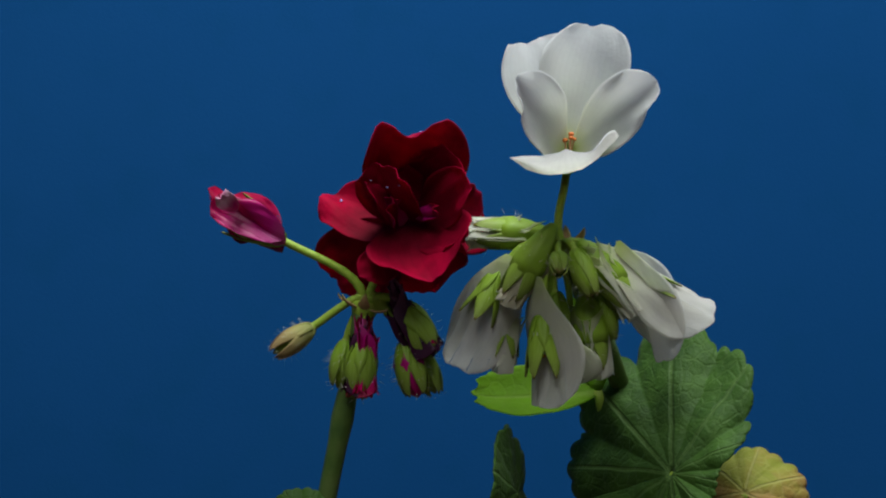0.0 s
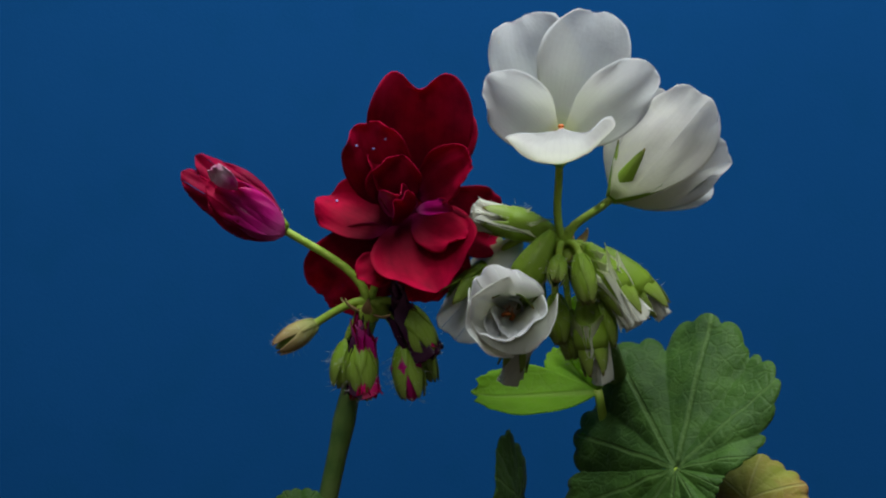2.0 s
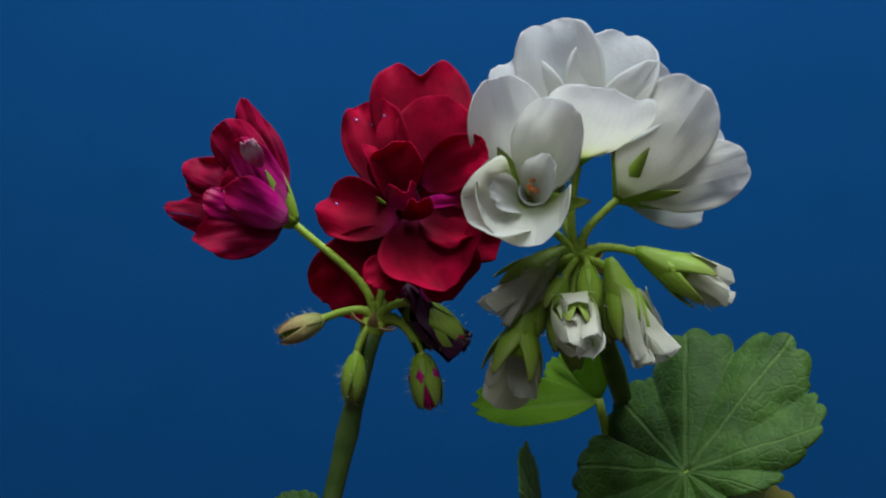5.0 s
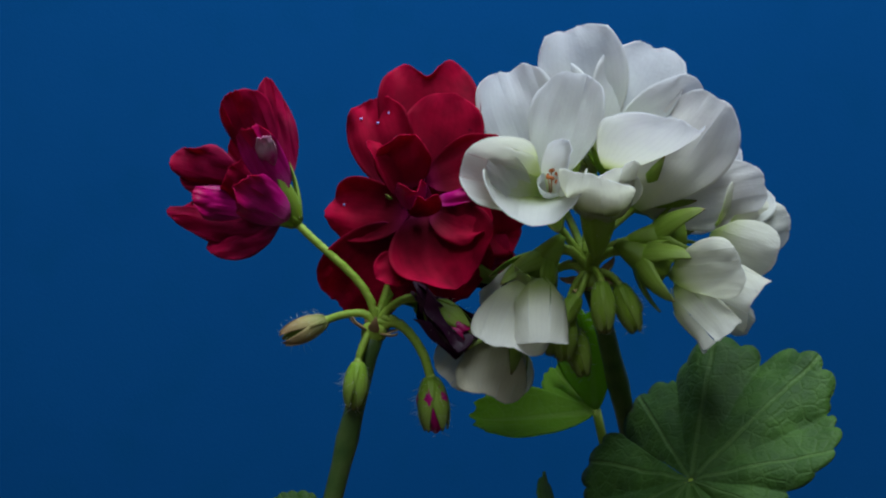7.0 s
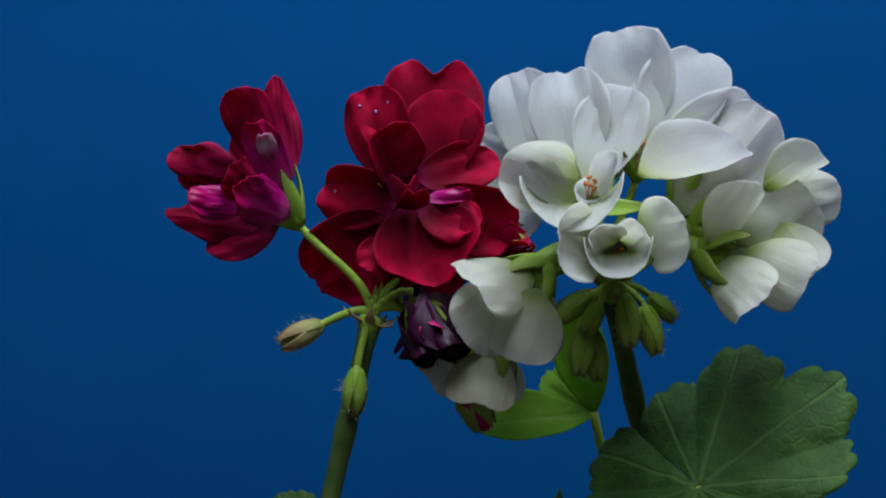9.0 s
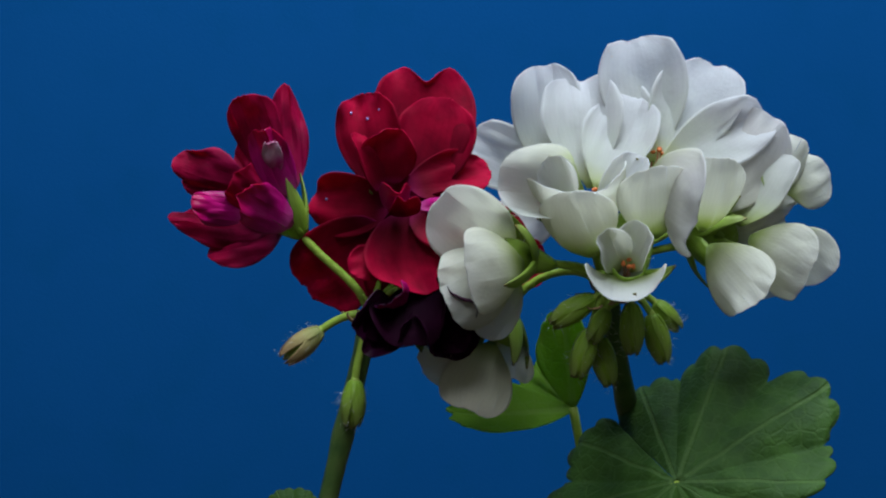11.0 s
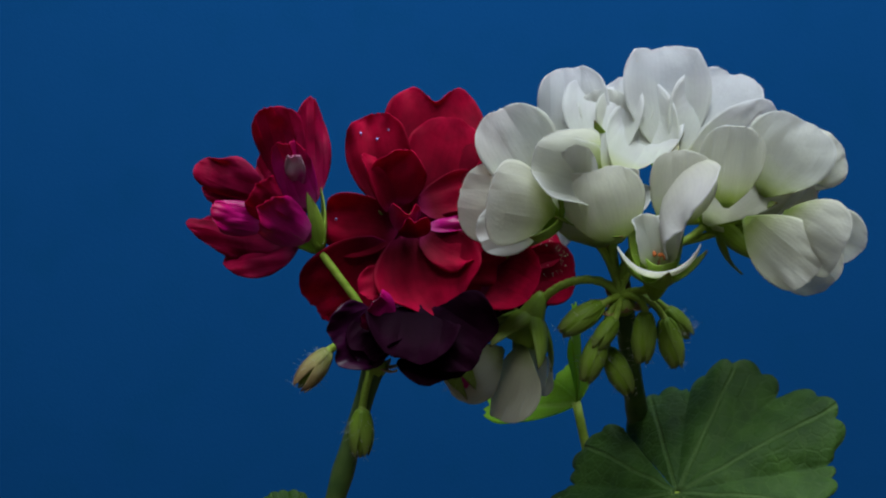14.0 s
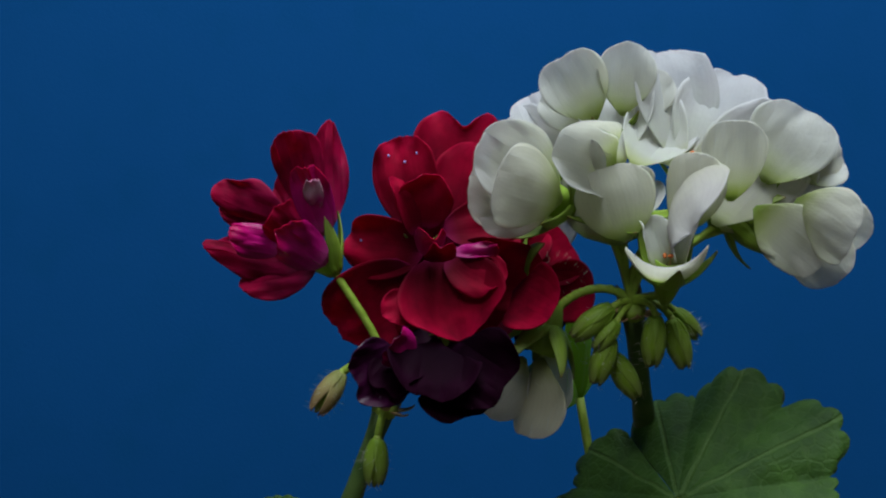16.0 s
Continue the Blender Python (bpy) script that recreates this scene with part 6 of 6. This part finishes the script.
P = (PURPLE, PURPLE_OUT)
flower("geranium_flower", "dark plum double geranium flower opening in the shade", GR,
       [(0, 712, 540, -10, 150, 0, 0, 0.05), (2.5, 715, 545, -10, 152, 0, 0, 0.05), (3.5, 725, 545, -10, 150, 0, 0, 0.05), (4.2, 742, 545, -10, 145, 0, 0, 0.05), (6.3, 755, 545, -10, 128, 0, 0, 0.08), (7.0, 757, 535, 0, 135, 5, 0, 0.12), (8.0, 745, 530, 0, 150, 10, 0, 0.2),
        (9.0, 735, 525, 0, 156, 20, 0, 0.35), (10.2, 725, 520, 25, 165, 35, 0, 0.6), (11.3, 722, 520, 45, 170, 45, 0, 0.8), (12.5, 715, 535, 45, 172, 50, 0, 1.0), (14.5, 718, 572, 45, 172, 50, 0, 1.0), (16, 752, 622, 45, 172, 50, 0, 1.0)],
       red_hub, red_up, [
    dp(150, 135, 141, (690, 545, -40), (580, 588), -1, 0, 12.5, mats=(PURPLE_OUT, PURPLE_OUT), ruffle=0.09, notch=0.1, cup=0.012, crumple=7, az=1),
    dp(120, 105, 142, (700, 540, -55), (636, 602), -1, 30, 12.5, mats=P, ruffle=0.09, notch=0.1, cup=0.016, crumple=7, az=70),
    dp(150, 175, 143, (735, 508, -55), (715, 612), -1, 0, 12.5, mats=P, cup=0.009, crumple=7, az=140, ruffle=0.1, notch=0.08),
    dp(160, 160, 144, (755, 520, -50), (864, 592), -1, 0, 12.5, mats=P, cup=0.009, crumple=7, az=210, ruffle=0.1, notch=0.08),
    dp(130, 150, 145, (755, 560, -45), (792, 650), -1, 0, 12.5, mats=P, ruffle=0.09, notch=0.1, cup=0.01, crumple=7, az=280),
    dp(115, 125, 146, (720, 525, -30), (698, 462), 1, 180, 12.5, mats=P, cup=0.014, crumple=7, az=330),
    # magenta outer face: light on this lobe is put into its colour
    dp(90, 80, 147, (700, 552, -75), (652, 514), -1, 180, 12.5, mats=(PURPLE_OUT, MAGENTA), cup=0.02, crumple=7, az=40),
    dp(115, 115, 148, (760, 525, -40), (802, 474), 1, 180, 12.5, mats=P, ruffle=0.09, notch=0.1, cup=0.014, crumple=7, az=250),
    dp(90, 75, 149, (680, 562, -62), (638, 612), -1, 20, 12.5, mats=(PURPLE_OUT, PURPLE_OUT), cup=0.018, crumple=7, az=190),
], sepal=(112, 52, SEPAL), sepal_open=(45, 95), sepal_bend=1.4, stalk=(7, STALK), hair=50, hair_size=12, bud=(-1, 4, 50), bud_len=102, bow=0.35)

flower("geranium_flower", "crimson geranium flower opening low behind the others", GR,
       [(0, 642, 602, -20, 184, 0, 0, 0.0), (1.5, 637, 608, -20, 181, 0, 0, 0.0), (2.9, 648, 592, -20, 170, 0, 0, 0.0), (3.5, 662, 582, -10, 166, 0, 0, 0.0), (4.2, 690, 555, 0, 168, 0, 0, 0.02), (5.2, 730, 520, 50, 140, 0, 0, 0.05), (6.3, 790, 470, 80, 110, 0, 0, 0.15),
        (7.5, 820, 450, 90, 95, 0, 0, 0.3), (9.0, 840, 450, 90, 90, 0, 0, 0.35), (11.3, 850, 450, 80, 90, 0, 0, 0.7), (12.5, 870, 450, 70, 90, 0, 0, 0.85), (14.5, 905, 465, 60, 90, 0, 0, 1.0), (16, 930, 490, 60, 90, 0, 0, 1.0)],
       red_hub, red_up, [
    dp(150, 140, 161, (880, 470, 50), (985, 400), 1, 0, 14.5, az=1, cup=0.008, mats=RM),
    dp(160, 120, 162, (890, 490, 40), (1030, 490), 1, 0, 14.5, az=72, cup=0.008, mats=RM),
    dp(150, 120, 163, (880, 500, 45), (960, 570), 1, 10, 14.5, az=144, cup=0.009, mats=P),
    dp(130, 120, 164, (890, 470, 30), (900, 380), 1, 0, 14.5, az=216, cup=0.01),
    dp(140, 140, 165, (880, 480, 30), (950, 525), -1, 0, 14.5, az=288, cup=0.01, mats=R),
    dp(140, 110, 166, (870, 480, 30), (840, 560), 1, 0, 14.5, az=320, cup=0.01, mats=(MAGENTA, MAGENTA)),
], sepal=(112, 52, SEPAL), sepal_open=(45, 115), sepal_bend=1.4, stalk=(7, STALK), hair=60, hair_size=13, bud=(-1, 4, 50), bud_len=102, bow=0.35)

RED_CORE = lathe("core", [(4, 2), (20, 14), (28, 34), (27, 56), (20, 76), (10, 92), (2, 98)], [MAGENTA], 14, 0.06)
SLIM_CORE = lathe("core", [(3, 2), (14, 12), (19, 30), (17, 50), (10, 68), (2, 82)], [SEPAL], 14, 0.05)
GBR = "closed buds of the red umbel"
bud_thing([(0, 552, 580, 0, 236, 0), (1.5, 556, 576, 0, 236, 0), (3.5, 562, 565, 0, 246, 0), (7, 575, 568, 0, 247, 0), (9, 568, 575, 0, 244, 0), (11.3, 566, 588, 0, 230, 0), (12.5, 570, 600, 0, 224, 0), (14.5, 585, 632, 0, 218, 0), (16, 604, 662, 0, 214, 0)],
          "withering yellow-green bud with hairy tip", red_hub, red_up, GBR, SLIM_CORE, (88, 30, DRY), 40, 7, 60, 18, 0.5)
bud_thing([(0, 716, 608, -10, 166, 0), (1.5, 712, 615, -10, 170, 0), (2.9, 722, 610, -10, 168, 0), (3.5, 730, 612, -10, 166, 0), (4.2, 745, 590, -10, 168, 0), (5, 745, 630, 0, 170, 0), (6.3, 750, 665, 10, 170, 0), (7, 762, 670, 10, 174, 0), (8, 775, 678, 10, 168, 0), (9, 815, 680, 40, 150, 0), (11.3, 780, 590, 60, 150, 0), (16, 800, 640, 60, 150, 0)],
          "green bud splitting to show magenta petals", red_hub, red_up, GBR, RED_CORE, (100, 42, SEPAL), 44, 8, 80, 18, 0.5)
bud_thing([(0, 612, 606, 5, 190, 0), (1.5, 612, 606, 5, 190, 0), (3.5, 625, 620, -15, 190, 0), (4.2, 628, 625, -25, 188, 0), (6.3, 634, 640, -25, 186, 0), (9, 632, 655, -25, 186, 0), (11.3, 628, 680, -25, 184, 0), (12.5, 632, 695, -25, 182, 0), (14.5, 645, 740, -25, 182, 0), (16, 668, 780, -25, 184, 0)],
          "slim green bud hanging along the stem", red_hub, red_up, GBR, SLIM_CORE, (84, 32, SEPAL), 40, 7, 60, 16, 0.5)
bud_thing([(0, 742, 620, 30, 160, 0), (2.0, 735, 600, 40, 160, 0), (3.5, 725, 580, 50, 155, 0), (6.3, 740, 540, 50, 120, 0), (9, 730, 540, 50, 110, 0), (16, 760, 650, 50, 120, 0)],
          "green bud half hidden behind the others", red_hub, red_up, GBR, SLIM_CORE, (90, 34, SEPAL), 40, 7, 40, 16, 0.5)


# ---- leaves ----
def leaf_blade(radius, mat, sinus_at, fold_at, fold, lobes=9, seed=0):
    """A round lobed blade seen from its upper face (+Z): the leaf stalk meets it at the origin, a slit runs out at the angle sinus_at,
    and the half to the left of the line fold_at is folded."""
    na, nr = 331, 19
    ph = random.Random(seed).uniform(0, 6)
    grid, uvg = [], []
    line = math.radians(sinus_at)
    crease = math.radians(fold_at)
    nx, ny = math.cos(crease + math.pi / 2), math.sin(crease + math.pi / 2)
    for j in range(nr):
        r0 = 0.02 + 0.98 * j / (nr - 1)
        row, uvr = [], []
        for i in range(na):
            s = i / (na - 1)
            a = line + 0.012 + s * (2 * math.pi - 0.024)
            lobe = s * lobes
            rim = 1 + 0.16 * (abs(math.sin(math.pi * lobe)) ** 0.5 - 0.75) + 0.06 * abs(math.sin(math.pi * lobe * 3.5 + 0.4)) ** 0.7 + 0.05 * noise.noise((a * 2.3, ph, 0))
            r = radius * (1 + 0.4 * math.cos(a - 1.91) - 0.236 * math.cos(2 * (a + 0.865))) * r0 * (1 + (rim - 1) * r0 ** 3)
            x, y = r * math.cos(a), r * math.sin(a)
            q = abs(math.sin(math.pi * lobe))
            z = radius * (0.085 * r0 * (q - 0.6) - 0.05 * r0 ** 2 + 0.10 * r0 ** 2 * (1 - s) ** 6 - 0.10 * r0 ** 2 * s ** 6)
            z += radius * (0.04 * noise.noise((x / radius * 2.4, y / radius * 2.4, ph)) * r0 + 0.02 * noise.noise((x / radius * 7, y / radius * 7, ph)) + 0.03 * r0 ** 4 * math.sin(lobe * 5.1 + ph))
            over = max(0.0, x * nx + y * ny)
            soft = over * over / (over + 0.12 * radius)
            x -= soft * (1 - math.cos(fold)) * nx
            y -= soft * (1 - math.cos(fold)) * ny
            z += soft * math.sin(fold)
            row.append((x * U, y * U, z * U))
            uvr.append((lobe, r0))
        grid.append(row), uvg.append(uvr)
    return shell("blade", grid[::-1], uvg[::-1], 3.0 * U, [mat])


def round_blade(radius, mat, lobes, cupping, seed):
    """A small round lobed blade in XY with its upper face to +Z and the notch at -Y."""
    na, nr = 201, 15
    grid, uvg = [], []
    rnd = random.Random(seed)
    ph = rnd.uniform(0, 6)
    for j in range(nr):
        r0 = 0.02 + 0.98 * j / (nr - 1)
        row, uvr = [], []
        for i in range(na):
            s = i / (na - 1)
            a = -math.pi / 2 + 0.35 + s * (2 * math.pi - 2 * 0.35)
            lobe = s * lobes
            rim = 1 + 0.055 * (abs(math.sin(math.pi * lobe)) ** 0.7 - 0.6) + 0.06 * abs(math.sin(math.pi * lobe * 3 + 0.4)) ** 0.8 + 0.03 * noise.noise((a * 1.7, ph, 0))
            r = radius * r0 * (1 + (rim - 1) * r0 ** 3)
            x, y = r * math.cos(a), r * math.sin(a)
            z = -cupping * radius * r0 ** 2
            z += 0.08 * radius * r0 * (abs(math.sin(math.pi * lobe)) - 0.5)
            z += 0.035 * radius * noise.noise((x / radius * 2.2, y / radius * 2.2, ph)) * r0 + 0.016 * radius * noise.noise((x / radius * 7, y / radius * 7, ph))
            row.append((x * U, y * U, z * U))
            uvr.append((lobe + 0.0, r0))
        grid.append(row), uvg.append(uvr)
    return shell("blade", grid[::-1], uvg[::-1], 3.0 * U, [mat])


def leaf(name, label, radius, keys, mat, lobes=7, cupping=0.12, petiole=(9, 700), seed=0, blade=None):
    """A lobed leaf, its blade in XY with the upper face to +Z, on a long leaf stalk."""
    root = new(name)
    tagged(root, label, "leaf", "geranium leaves")
    part("blade", blade or round_blade(radius, mat, lobes, cupping, seed), root)
    rad = petiole[0]
    rows = []
    for t in TIMES:
        u, v, d, pitch, yaw, spin, *more = sample(keys, t)
        roll = more[0] if more else 0.0
        rows.append((t, Matrix.Translation(place(u, v, d)) @ Matrix.Rotation(radians(roll), 4, "Y") @ Matrix.Rotation(radians(yaw), 4, "Z") @ Matrix.Rotation(radians(pitch), 4, "X") @ Matrix.Rotation(radians(spin), 4, "Z")))
    key_part(root, rows)
    # the leaf stalk runs from under the blade down into the soil
    foot = rows[0][1].inverted() @ place(petiole[2] if len(petiole) > 2 else keys[0][1], 1560, 60)
    c1 = Vector((0, -0.1 * radius, -0.7 * radius)) * U
    pts = []
    for i in range(16):
        s = i / 15
        pts.append(Vector((0, 0, -2 * U)) * (1 - s) ** 2 + c1 * 2 * s * (1 - s) + foot * s * s)
    part("leaf_stalk", tube("leaf_stalk", pts, [rad * U * (1 + 0.2 * i / 15) for i in range(16)], [STALK], 12, 0.06), root)
    return root


leaf("leaf", "large scalloped dark green geranium leaf", 236,
     [(0, 1188, 838, 60, 43, 8, -8, -48), (1.5, 1194, 832, 55, 45, 8, -12, -42), (3.5, 1204, 824, 45, 49, 6, -19, -32), (4.2, 1210, 828, 40, 48, 4, -22, -30), (6.5, 1220, 848, 10, 46.5, 0, -30, -26), (7, 1222, 850, 0, 46, -0.4, -30, -25.7),
      (9.2, 1236, 862, -20, 53, -22, 0, 5), (11.5, 1192, 852, -10, 52, -18, -5, 6), (12.5, 1196, 862, 0, 52, -18, -7, 6), (14, 1198, 872, 0, 52, -18, -8, 6), (16, 1200, 884, 0, 52, -18, -10, 6)],
     LEAF, petiole=(11, 700), blade=leaf_blade(212, LEAF, 141, 87.6, -0.44, lobes=10, seed=3))


def young_leaf(keys):
    """A folded young leaf whose lobes fan out from the top of its stalk."""
    root = new("leaf")
    tagged(root, "bright folded young leaf with light shining through", "leaf", "geranium leaves")
    ref = aim(1055, 725, 30, 0, 0, 0).inverted()
    for i, (ln, wd, tip, side, face) in enumerate(((240, 140, (818, 755), -1, 45), (195, 135, (1035, 540), 1, -35), (140, 110, (975, 650), 1, 20))):
        me = petal_mesh(ln, wd, [LEAF_BRIGHT], 0.008, 0.1, 0.15, 0.05, 0.0, 90 + i, 0.0, 2.5, 0.03, teeth=0.03, crumple=2.0)
        part("lobe", me, root, ref @ drawn_pose(1055, 728, 30, *tip, ln, side, face))
    foot = ref @ place(1230, 1560, 90)
    pts = [Vector((0, 0, 0)) * (1 - s) ** 2 + Vector((60, 5, -260)) * U * 2 * s * (1 - s) + foot * s * s for s in [i / 15 for i in range(16)]]
    part("leaf_stalk", tube("leaf_stalk", pts, [9 * U] * 16, [STALK], 12, 0.06), root)
    key_part(root, [(t, aim(*sample(keys, t)[:4], 0, sample(keys, t)[4])) for t in TIMES])


young_leaf([(0, 1058, 692, 240, 2, 0), (3.5, 1058, 690, 240, 2, 0), (4.2, 1060, 695, 240, 0, 0), (6.3, 1056, 722, 240, 0, 0), (9, 1050, 730, 240, 0, 0), (11.3, 1012, 720, 240, 2, 0), (12.5, 1018, 716, 240, 0, -10), (14.0, 1020, 712, 240, -2, -50), (16, 1026, 705, 240, -4, -75)])
leaf("leaf", "narrow dark leaf seen edge on", 110,
     [(0, 915, 870, 0, 85, 72, 0), (1.5, 917, 878, 0, 85, 72, 0), (3.5, 922, 884, 0, 85, 75, 0), (4.2, 930, 884, 0, 85, 76, 0), (5.2, 955, 905, 0, 85, 77, 0), (6.3, 970, 935, 0, 85, 78, 0), (8, 1000, 975, 0, 85, 78, 0), (9, 1010, 985, 0, 85, 78, 0), (16, 1010, 1000, 0, 85, 78, 0)],
     LEAF, lobes=5, petiole=(8, 700), seed=8)
leaf("leaf", "yellowing drooping leaf with brown rim", 108,
     [(0, 1318, 872, 130, 58, -20, 20), (1.5, 1322, 880, 130, 58, -20, 20), (3.5, 1318, 905, 130, 58, -20, 20), (4.2, 1322, 915, 130, 58, -20, 20), (6.3, 1365, 985, 0, 58, -20, 20), (9, 1365, 1010, 0, 58, -20, 20), (16, 1365, 1020, 0, 58, -20, 20)],
     LEAF_YELLOW, lobes=6, cupping=0.5, petiole=(9, 700, 1150), seed=11)
leaf("leaf", "small dark green leaf low down", 60,
     [(0, 530, 925, -20, 70, 0, 0), (7, 522, 930, -20, 70, 0, 0), (9, 520, 930, -20, 70, 0, 0), (11.3, 515, 925, -20, 70, 0, 0), (14.5, 503, 930, -20, 70, 0, 0), (16, 495, 938, -20, 70, 0, 0)],
     LEAF, lobes=6, petiole=(7, 600), seed=14)


def motions():
    for ob, rows in KEYED:
        walk(ob, rows)


motions()
